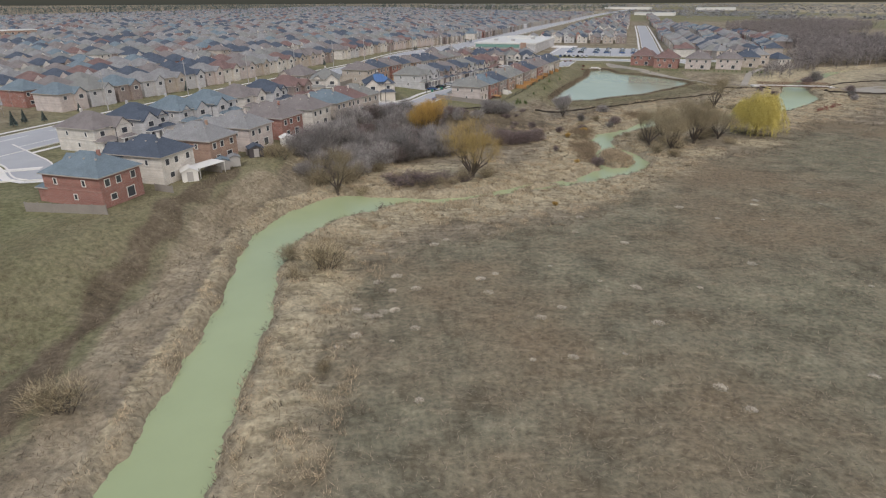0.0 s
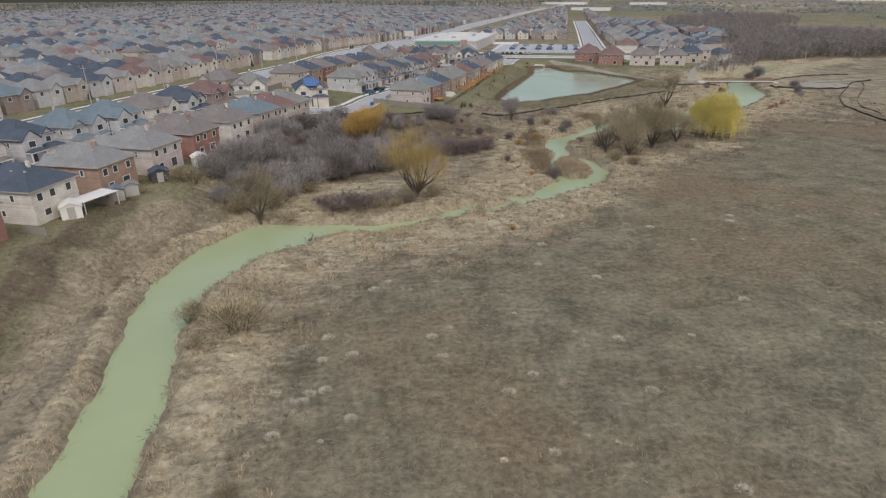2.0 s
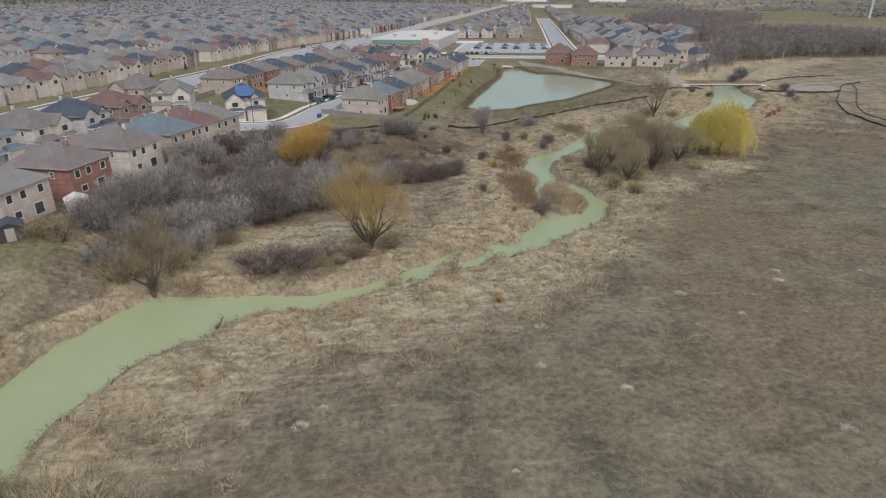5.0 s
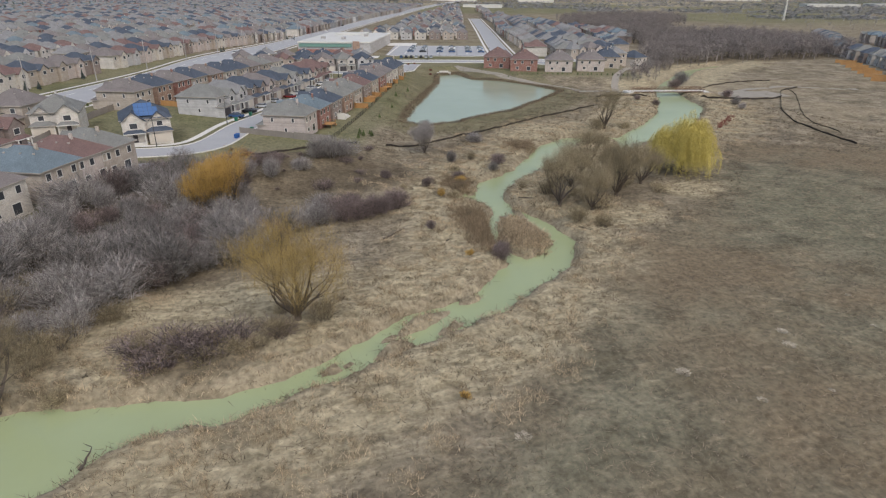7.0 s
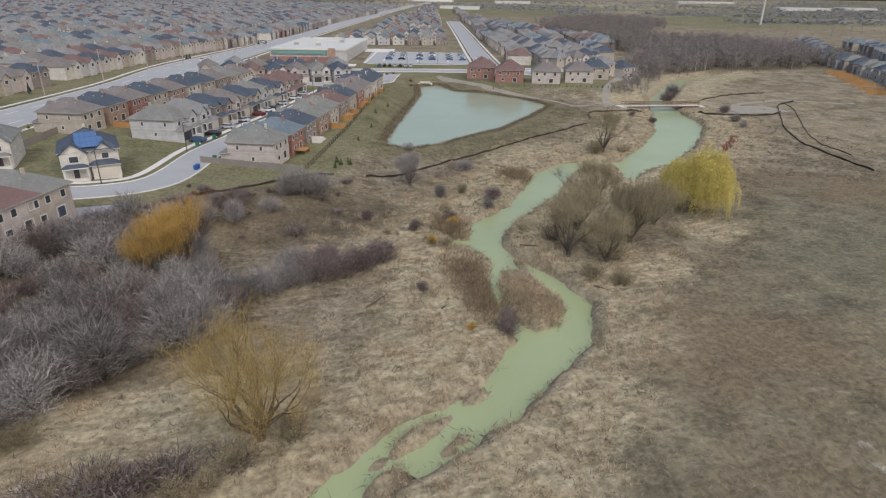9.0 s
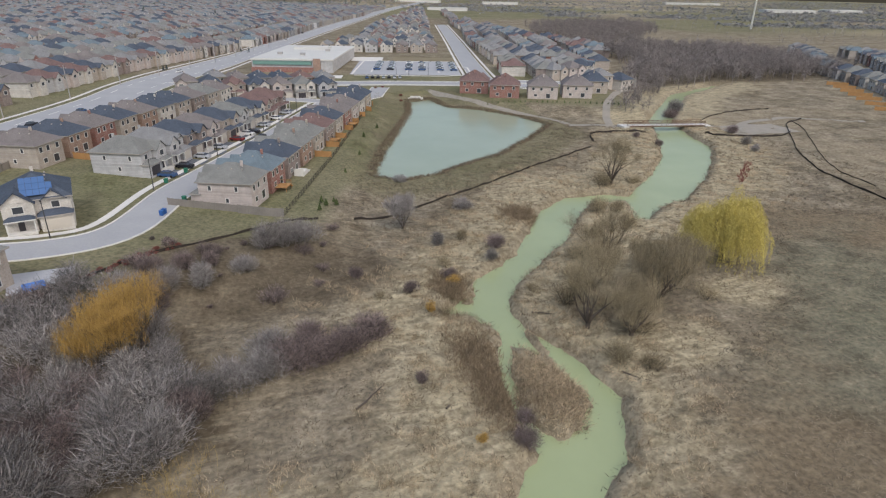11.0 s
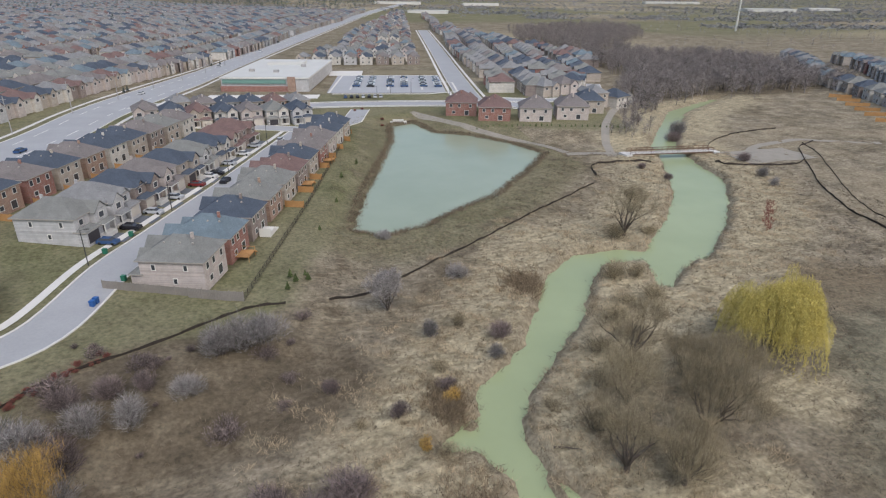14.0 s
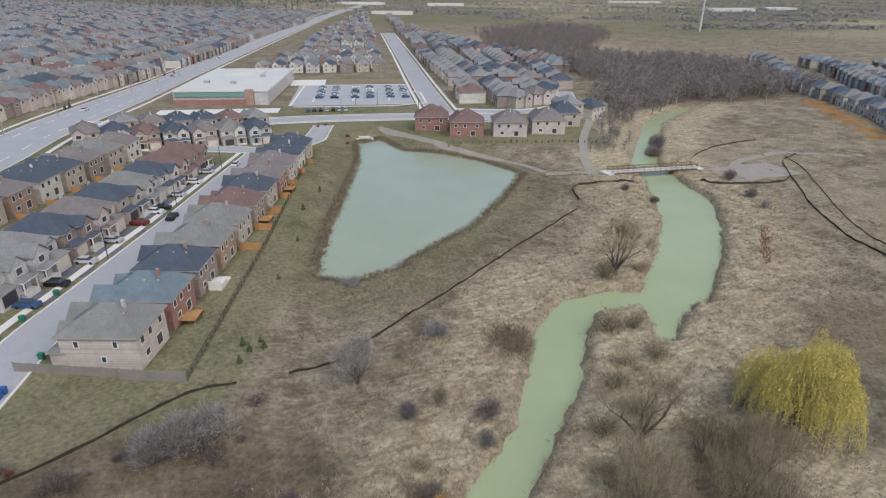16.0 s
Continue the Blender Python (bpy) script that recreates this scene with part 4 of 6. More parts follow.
# driveways
for s0, n0, n1, count, step in ((2, 0.3, 4.2, 11, 12.1), (17, -9.0, -14.0, 9, 11.6)):
    for k in range(count):
        b = Build()
        ribbon(b, dense([street(s0 + k * step, n0), street(s0 + k * step, n1)], 1.2), 4.8, 0.09, 0, across=4)
        single("driveway", b, M_DRIVE, "dark asphalt driveway before a garage", "driveway", "driveways", kind="structure")
b = Build()
ribbon(b, dense([(-26, 207), (-17, 209)], 1.5), 8, 0.10, 0, across=4)
single("patio", b, M_LOT, "pale paved patio behind a house", "patio", kind="structure")


# ---- fences ----
def board_fence(a, b2, mat, label, h=1.7, board=0.30):
    a, b2 = Vector((*a, 0)), Vector((*b2, 0))
    d = b2 - a
    n = max(2, int(d.length / board))
    ob = thing("fence", label, "fence", "garden fences")
    side = Vector((-d.y, d.x, 0)).normalized()
    b = Build()
    for k in range(n):
        p, q = a.lerp(b2, k / n), a.lerp(b2, (k + 0.94) / n)
        z = ground_z(p.x, p.y)
        o = side * 0.03
        t = h + 0.03 * math.sin(k * 2.1)
        b.solid([p - o + Vector((0, 0, z - 0.2)), q - o + Vector((0, 0, z - 0.2)), q + o + Vector((0, 0, z - 0.2)), p + o + Vector((0, 0, z - 0.2)),
                 p - o + Vector((0, 0, z + t)), q - o + Vector((0, 0, z + t)), q + o + Vector((0, 0, z + t)), p + o + Vector((0, 0, z + t))],
                [(4, 5, 6, 7), (0, 1, 5, 4), (1, 2, 6, 5), (2, 3, 7, 6), (3, 0, 4, 7)])
    boards = part("boarding", b, mat, ob)
    boards["kind"] = "stuff"
    m = max(1, int(d.length / 2.4))
    for k in range(m + 1):
        p = a.lerp(b2, k / m)
        z = ground_z(p.x, p.y)
        b = Build()
        b.box(p.x - 0.08, p.y - 0.08, z - 0.2, p.x + 0.08, p.y + 0.08, z + h + 0.15)
        part("post", b, mat, ob)
    return ob


def back(s):
    return 24.0 - 0.055 * s


for k in range(3, 11):
    s = 0.5 + k * 12.1 + 6.0
    board_fence(street(s, 17.4), street(s, back(s) + 0.6), M_FENCEW, "new orange cedar board fence between back yards")
    if k > 3:
        board_fence(street(s - 12, 17.6), street(s - 12, 19.4), M_FENCEW, "short orange cedar fence beside a house")
board_fence(street(-6.5, -1), street(-6.5, 15), M_FENCEG, "weathered grey board fence by the corner house", 1.6)
board_fence(street(-7.0, 15), street(-7.0, 25), M_FENCEG, "weathered grey board fence closing a yard", 1.9)
for k in range(8):
    s = 20.5 + k * 11.6
    board_fence(street(s, -29.5), street(s, -41), M_FENCEW, "orange cedar fence between yards of two rows")
for k in range(1, 9):
    p = bank[min(len(bank) - 1, int((k - 0.5) * (len(bank) - 1) / 8))]
    board_fence((p.x + 6.5, p.y - 2.5), (p.x + 10.5, p.y - 4), M_FENCEG, "grey board fence at a yard on the bank", 1.4)
board_fence((-79, 100.5), (-64, 99), M_FENCEG, "weathered grey board fence round the corner yard", 1.7)
line = [(p.x, p.y) for p in ease([(-52, 232), (-46, 268), (-36, 300), (-22, 345), (-8, 395)], 4)]
for p, q in zip(line, line[1:]):
    board_fence(p, q, M_FENCEG, "weathered board fence along the avenue", 1.8, 0.6)
for k in range(7):
    p = R0 + RD * (k * 13.6 + 5) + RN * 5
    q = R0 + RD * (k * 13.6 + 5) - RN * 6
    board_fence((p.x, p.y), (q.x, q.y), M_FENCEW, "orange cedar fence across a far back yard", 1.7, 0.5)


def silt_fence(pts, label, h=0.62):
    line = dense([(p.x, p.y) for p in ease(pts, 6)], 1.5)
    b = Build()
    rows = [(p.x, p.y, ground_z(p.x, p.y)) for p in line]
    for k, ((x, y, z), (u, v, w)) in enumerate(zip(rows, rows[1:])):
        t0, t1 = h * (0.85 + 0.2 * math.sin(k * 1.7)), h * (0.85 + 0.2 * math.sin((k + 1) * 1.7))
        d = Vector((v - y, x - u, 0)).normalized() * (0.12 + 0.08 * math.sin(k * 0.9))
        b.face([(x, y, z - 0.1), (u, v, w - 0.1), (u + d.x * 0.4, v + d.y * 0.4, w + t1), (x + d.x * 0.4, y + d.y * 0.4, z + t0)])
        b.face([(x - d.x, y - d.y, z + 0.03), (x + d.x * 0.4, y + d.y * 0.4, z + t0), (u + d.x * 0.4, v + d.y * 0.4, w + t1), (u - d.x, v - d.y, w + 0.03)])
    return single("silt_fence", b, M_SILT, label, "silt fence", "silt fences")


silt_fence([(-16, 207), (-8, 215.5), (4, 221.5), (13, 227.0), (19, 229.5), (25, 229)], "sagging black silt fence below the houses")
silt_fence([(33, 230.5), (42, 233.0), (51, 238.3), (66, 246.5), (80, 254.2), (103, 267), (125, 279)], "long black silt fence between pond and scrub")
silt_fence([(130, 285), (136, 296), (146, 297), (158, 293)], "black silt fence beside the footbridge", 0.8)
silt_fence([(187, 297), (195, 305), (204, 311), (222, 317.5), (246, 319)], "black silt fence beyond the footbridge", 0.6)
silt_fence([(179, 285), (183, 279), (202, 273.5), (214, 278)], "black silt fence below the gravel pad", 0.8)
silt_fence([(240, 296), (228, 292), (218, 283), (204, 268), (190, 253), (177, 234), (172, 218), (168, 202)], "long black silt fence across the bare slope", 0.6)
# no fence here: a low black strip stands in for a ditch's shade
silt_fence([(234, 296), (224, 281), (208, 263), (195, 249), (183, 233), (178, 217)], "low black strip for the shade of a ditch beside a rutted track", 0.35)
# mesh fence behind the row of yards
line = dense([street(-7, 25), street(46, 22.6), street(100, 18.6), street(128, 15.5)], 2.4)
fence = thing("chain_fence", "thin black chain-link fence behind the yards", "fence")
b = Build()
for p, q in zip(line, line[1:]):
    za, zb = ground_z(p.x, p.y), ground_z(q.x, q.y)
    for h in (0.1, 0.35, 0.6, 0.85, 1.1, 1.25):
        b.tube((p.x, p.y, za + h), (q.x, q.y, zb + h), 0.03, 0.03, 3)
part("netting", b, M_SILT, fence)
for p in line:
    z = ground_z(p.x, p.y)
    b = Build()
    b.tube((p.x, p.y, z - 0.2), (p.x, p.y, z + 1.35), 0.05, 0.05, 5)
    part("post", b, M_SILT, fence)


# ---- footbridge ----
ba, bb_ = Vector((156.5, 303.7, 0.9)), Vector((188.3, 296.8, 0.9))
bd = (bb_ - ba).normalized()
bn = Vector((-bd.y, bd.x, 0))
bridge = thing("footbridge", "rusted steel truss footbridge over the creek", "bridge")
for k in range(64):
    b = Build()
    p, q = ba.lerp(bb_, k / 64), ba.lerp(bb_, (k + 0.9) / 64)
    t4 = Vector((0, 0, 0.1))
    b.solid([p - bn * 1.6, q - bn * 1.6, q + bn * 1.6, p + bn * 1.6, p - bn * 1.6 + t4, q - bn * 1.6 + t4, q + bn * 1.6 + t4, p + bn * 1.6 + t4],
            [(4, 5, 6, 7), (0, 1, 5, 4), (1, 2, 6, 5), (2, 3, 7, 6), (3, 0, 4, 7), (3, 2, 1, 0)])
    part("plank", b, M_CONCRETE, bridge)
for sgn in (-1, 1):
    o = bn * 1.65 * sgn
    for h, r in ((-0.25, 0.2), (1.45, 0.12), (0.75, 0.06)):
        b = Build()
        b.tube(ba + o + Vector((0, 0, h)), bb_ + o + Vector((0, 0, h)), r, r, 6)
        part("chord", b, M_STEEL, bridge)
    for k in range(17):
        p = ba.lerp(bb_, k / 16) + o
        b = Build()
        b.tube(p + Vector((0, 0, -0.25)), p + Vector((0, 0, 1.45)), 0.07, 0.07, 5)
        if k < 16:
            q = ba.lerp(bb_, (k + 1) / 16) + o
            b.tube(p + Vector((0, 0, -0.2)), q + Vector((0, 0, 1.4)), 0.05, 0.05, 4)
        part("post", b, M_STEEL, bridge)
for e in (ba - bd * 0.8, bb_ + bd * 0.8):
    b = Build()
    b.box(e.x - 1.2, e.y - 2.4, -1.6, e.x + 1.2, e.y + 2.4, 0.85)
    part("abutment", b, M_CONCRETE, bridge)

# pond outlet
b = Build()
b.box(-2.4, -0.5, -1.4, 2.4, 0.5, 1.5)
b.box(-3.6, -1.6, -1.4, -2.4, 0.5, 0.9)
b.box(2.4, -1.6, -1.4, 3.6, 0.5, 0.9)
single("headwall", b, M_CONCRETE, "pale concrete outlet headwall at the pond", "headwall", at=pose(95, 384, 0.3, 0, 0, -15))


# ---- lamps, poles and bins ----
def lamp(x, y, nx, ny, h=7.5):
    ob = thing("street_lamp", "dark slim street lamp with short arm", "street lamp", "street lamps", at=pose(x, y, ground_z(x, y), 0, 0, spin(nx, ny)))
    b = Build()
    b.tube((0, 0, -0.3), (0, 0, h), 0.12, 0.08, 6)
    part("pole", b, M_DARKPOLE, ob)
    b = Build()
    b.tube((0, 0, h - 0.1), (0, -1.3, h + 0.25), 0.06, 0.05, 5)
    part("arm", b, M_DARKPOLE, ob)
    b = Build()
    b.box(-0.14, -1.9, h + 0.18, 0.14, -1.2, h + 0.32)
    part("head", b, M_DARKPOLE, ob)
    return ob


first = lamp(*street(36, -9.0), N.x, N.y)
for s in (2, 72, 108):
    x, y = street(s, -9.0)
    copy_thing(first, pose(x, y, ground_z(x, y), 0, 0, spin(N.x, N.y)))
for x, y in ((-24, 226.5), (-58, 233), (96, 421), (130, 410), (120, 440), (110, 445), (-80, 138), (-68, 168)):
    copy_thing(first, pose(x, y, ground_z(x, y), 0, 0, rng.uniform(0, 360)))

pole = thing("utility_pole", "tall grey utility pole with crossarm by the avenue", "utility pole", "utility poles")
b = Build()
b.tube((0, 0, -0.3), (0, 0, 13), 0.2, 0.13, 7)
part("mast", b, M_POLE, pole)
b = Build()
b.box(-1.1, -0.06, 11.8, 1.1, 0.06, 11.95)
part("crossarm", b, M_POLE, pole)
pole_at = [A0 + AD * (k * 38.0 - 250) + AN * 16 for k in range(16)]
for k, p in enumerate(pole_at):
    m = pose(p.x, p.y, ground_z(p.x, p.y), 0, 0, math.degrees(math.atan2(AD.y, AD.x)) - 90)
    if k == 0:
        pole.matrix_basis = m
    else:
        copy_thing(pole, m)

bins = [("green", M_BIN), ("blue", M_BINB)]
for word, mat in bins:
    ob = thing("wheelie_bin", f"{word} plastic wheelie bin standing at the kerb", "bin", "bins at the kerb")
    b = Build()
    b.box(-0.32, -0.36, 0, 0.32, 0.36, 1.0, 0, -0.05)
    part("body", b, mat, ob)
    b = Build()
    b.box(-0.39, -0.45, 1.0, 0.39, 0.42, 1.1, 0, 0.04)
    part("lid", b, mat, ob)
    spots = [(10, 0.9), (-3, 0.9), (31, 1.0), (52, 0.9), (8, -9.2), (18, -9.3)] if word == "green" else [(-12, 1.1), (-13.2, 1.2), (40, 1.0), (64, 0.9)]
    for k, (s, n) in enumerate(spots):
        x, y = street(s, n)
        m = pose(x, y, ground_z(x, y) + 0.1, 0, 0, spin(-N.x, -N.y))
        if k == 0:
            ob.matrix_basis = m
        else:
            copy_thing(ob, m)


# ---- yard things ----
def shed(x, y, turn, w, d, h, wall, roof, label):
    ob = thing("shed", label, "shed", "garden sheds", at=pose(x, y, ground_z(x, y), 0, 0, turn))
    b = Build()
    b.box(-w / 2, -d / 2, -0.5, w / 2, d / 2, h)
    part("wall", b, wall, ob)
    b = Build()
    gable(b, -w / 2, w / 2, -d / 2, d / 2 + 0.3, h, w * 0.22, 0, 1, 0.2)
    part("roof", b, [roof, wall], ob)
    b = Build()
    b.box(-0.6, -d / 2 - 0.05, 0.1, 0.6, -d / 2 + 0.02, h - 0.2)
    part("door", b, M_POLE, ob)


shed(-57.6, 121, 25, 3.2, 3.0, 2.3, M_WHITE, M_WHITE, "white garden shed on the grass bank")
shed(-53.6, 130, 25, 2.6, 2.6, 2.2, M_POLE, ROOFS["teal"], "small grey garden shed behind a house")
shed(-52.0, 133, 25, 2.4, 2.4, 2.2, M_POLE, ROOFS["grey"], "small pale grey shed beside another")
shed(-49.6, 142, 25, 3.4, 3.2, 2.3, M_DARKDOOR, ROOFS["navy"], "dark gazebo-like shed behind a brick house")
shed(-44.6, 154, 25, 3.2, 2.8, 2.2, M_WHITE, M_WHITE, "white garden shed at the bank's edge")
shed(-22.5, 193, 25, 3.4, 3.2, 2.2, M_DARKDOOR, ROOFS["navy"], "dark garden gazebo with blue black roof")
b = Build()
b.box(-3.6, -2, 2.3, 3.6, 2, 2.42)
for x in (-3.4, 3.4):
    for y in (-1.8, 1.8):
        b.box(x - 0.06, y - 0.06, -0.3, x + 0.06, y + 0.06, 2.3)
single("canopy", b, M_WHITE, "white flat yard canopy beside a shed", "canopy", at=pose(-55.6, 125.5, ground_z(-55.6, 125.5), 0, 0, 62))
b = Build()
b.box(-1.6, -1.2, 0, 1.6, 1.2, 0.5, 0, 0.15)
single("paddling_pool", b, M_TARP, "blue covered paddling pool on a patio", "paddling pool", at=pose(-22, 205.5, ground_z(-22, 205.5) + 0.1, 0, 0, 20))


def deck(s, n, label):
    x, y = street(s, n)
    ob = thing("wooden_deck", label, "deck", "back decks", at=pose(x, y, ground_z(x, y), 0, 0, spin(N.x, N.y)))
    for k in range(10):
        b = Build()
        b.box(-1.9 + k * 0.38, -1.4, 1.1, -1.9 + k * 0.38 + 0.35, 1.4, 1.2)
        part("board", b, M_FENCEW, ob)
    for x0 in (-1.85, 1.85):
        b = Build()
        b.box(x0 - 0.05, -1.4, -0.3, x0 + 0.05, -1.3, 2.1)
        b.box(x0 - 0.05, -1.3, 1.95, x0 + 0.05, 1.4, 2.05)
        part("railing", b, M_FENCEW, ob)
    b = Build()
    for k in range(6):
        b.box(1.95 + k * 0.3, -1.2, 1.0 - k * 0.2, 2.27 + k * 0.3, 0.0, 1.08 - k * 0.2)
    part("stair", b, M_FENCEW, ob)


deck(11, 18.8, "new yellow wood deck with steps behind a brick house")
deck(60, 18.8, "orange wood deck behind a house")
deck(85, 18.8, "orange wood deck beside a yard fence")
b = Build()
b.box(-1.8, -1.3, -0.2, 1.8, 1.3, 1.15)
b.box(-1.8, -1.4, 1.15, -1.7, 1.3, 2.0)
b.box(1.8, -1.3, -0.2, 3.8, 1.3, 0.35)
single("white_terrace", b, M_WHITE, "white raised terrace with a low step", "terrace", at=pose(*street(24.5, 18.9), ground_z(*street(24.5, 18.9)), 0, 0, spin(N.x, N.y)))
# solar array on the corner house
panels = thing("solar_array", "blue rooftop solar panels in three rows", "solar panels")
hx, hy = -27.5, 238.0
zr = ground_z(hx, hy) + 0.15
tilt = math.degrees(math.atan(0.62))
panels.matrix_basis = pose(hx, hy, zr, 0, 0, spin(0.2, -1)) @ Matrix.Translation((0.4, -4.0, 5.7 + 1.75)) @ pose(0, 0, 0, tilt, 0, 0)
for r in range(3):
    for c in range(5 - (r == 2)):
        b = Build()
        b.box(-2.6 + c * 1.05, -2.4 + r * 1.55, 0.28, -1.6 + c * 1.05, -0.9 + r * 1.55, 0.34)
        part("panel", b, M_PANEL, panels)
# red brush fence and white tower, sheds of a far works
b = Build()
for k in range(60):
    u = k / 59
    x, y = 142.8 + 18.5 * u + rng.uniform(-1.4, 1.4), 230.7 + 15.1 * u + rng.uniform(-0.8, 0.8)
    z = ground_z(x, y)
    for _ in range(3):
        b.tube((x, y, z - 0.1), (x + rng.uniform(-0.8, 0.8), y + rng.uniform(-0.8, 0.8), z + rng.uniform(0.5, 1.3)), 0.06, 0.03, 3)
single("dogwood_hedge", b, M_REDFEN, "low row of bare red dogwood stems", "hedge", kind="stuff")
mast = thing("white_mast", "tall slender white mast far away", "mast", at=pose(748, 830, 0.3))
b = Build()
b.tube((0, 0, -1), (0, 0, 55), 1.4, 0.8, 8)
part("shaft", b, M_WHITE, mast)
b = Build()
b.tube((0, 0, 55), (0, 0, 57), 1.6, 0.4, 8)
part("cap", b, M_WHITE, mast)
for x, y, w, d, h, word in ((1500, 1450, 130, 60, 9, "long"), (1760, 1500, 90, 70, 8, "low"), (930, 2100, 120, 50, 9, "distant"), (520, 1500, 90, 40, 8, "flat"), (700, 2300, 160, 60, 9, "broad"), (1900, 2300, 220, 60, 9, "wide")):
    ob = thing("warehouse", f"{word} white flat-roofed warehouse far off", "warehouse", "far warehouses", at=pose(x, y, 0.2, 0, 0, -25))
    b = Build()
    b.box(-w / 2, -d / 2, -1, w / 2, d / 2, h)
    part("wall", b, M_WHITE, ob)
    b = Build()
    b.box(-w / 2 - 0.3, -d / 2 - 0.3, h, w / 2 + 0.3, d / 2 + 0.3, h + 0.6)
    part("roof", b, M_FLATROOF, ob)


block = thing("apartment_block", "long tan brick apartment block beyond the houses", "building", "", at=pose(-390, 572, 6.9, 0, 0, 45))
b = Build()
b.box(-24, -8, -1, 24, 8, 10)
part("wall", b, WALLS["orange"], block)
b = Build()
b.box(-24.4, -8.4, 10, 24.4, 8.4, 10.7)
part("roof", b, M_FLATROOF, block)
for fl in range(3):
    for k in range(9):
        window("window", 2.2, 1.6, block, (-20 + k * 5, -8.0, 1.8 + fl * 3.1), 0, False)


# ---- plants ----
def blade(v, f, p, q, w, r):
    """One thin twig or blade from p to q."""
    ax = q - p
    side = Vector((r.uniform(-1, 1), r.uniform(-1, 1), r.uniform(-1, 1))).cross(ax)
    if side.length < 1e-6:
        return
    side = side.normalized() * w
    k = len(v)
    v += [tuple(p - side), tuple(p + side), tuple(q)]
    f.append((k, k + 1, k + 2))


def limbs(b, tips, p, d, length, rad, depth, r, up=0.25, spread=0.75, kids=(2, 4)):
    """A tapering, bending limb with its forks; collects twig starts in tips."""
    segs = 3
    for k in range(segs):
        d = (d + Vector((r.uniform(-0.22, 0.22), r.uniform(-0.22, 0.22), r.uniform(-0.08, 0.15) + up * 0.1))).normalized()
        q = p + d * (length / segs)
        r2 = rad * (1 - 0.22 * (k + 1) / segs * 1.6)
        b.tube(p, q, rad, max(r2, 0.012), 5 if rad > 0.08 else 3)
        p, rad = q, max(r2, 0.012)
        tips.append((p.copy(), d.copy(), depth))
    if depth > 0:
        for _ in range(r.randint(*kids)):
            e = (d + Vector((r.uniform(-1, 1), r.uniform(-1, 1), r.uniform(-0.4, 0.8))) * spread + Vector((0, 0, up * 0.4))).normalized()
            limbs(b, tips, p, e, length * r.uniform(0.6, 0.85), rad * 0.68, depth - 1, r, up, spread, kids)


def bare_tree(name, label, seed, height, trunk, stems, twig, bark, group, n_twigs, twig_len, droop=0.0, spread=0.75, lean=0.5, depth=3, width=0.02, stout=0.024, low=2):
    r = random.Random(seed)
    ob = thing(name, label, "tree", group)
    b, tips = Build(), []
    if trunk:
        b.tube((0, 0, -0.4), (0.1, 0, trunk), 0.06 * height * 0.7, 0.05 * height * 0.7, 8)
    for k in range(stems):
        a = 2 * math.pi * (k + r.uniform(-0.3, 0.3)) / stems
        d = Vector((math.cos(a) * lean, math.sin(a) * lean, 1)).normalized()
        limbs(b, tips, Vector((0, 0, trunk * 0.9 - (0 if trunk else 0.3))), d, height * r.uniform(0.26, 0.36), height * stout, depth, r, 0.3, spread)
    part("trunk", b, bark, ob)
    top = max(t[0].z for t in tips)
    k = height * 0.92 / top
    ob.scale = (k, k, k)
    v, f = [], []
    outer = [t for t in tips if t[2] <= low]
    for _ in range(n_twigs):
        p, d, dep = r.choice(outer)
        e = (d + Vector((r.gauss(0, 0.6), r.gauss(0, 0.6), r.gauss(0.1 - droop, 0.5)))).normalized()
        q = p + e * twig_len * r.uniform(0.4, 1.1)
        blade(v, f, p, q, width, r)
        if droop:
            blade(v, f, q, q + Vector((r.gauss(0, 0.15), r.gauss(0, 0.15), -r.uniform(0.5, 1.0) * twig_len)), width, r)
        for _ in range(2):
            m = p.lerp(q, r.uniform(0.3, 0.9))
            blade(v, f, m, m + (e + Vector((r.gauss(0, 0.7), r.gauss(0, 0.7), r.gauss(0, 0.6)))) * twig_len * 0.4, width * 0.7, r)
    me = bpy.data.meshes.new("crown")
    me.from_pydata(v, [], f)
    me.materials.append(twig)
    crown = new("crown", me)
    crown.parent = ob
    return ob


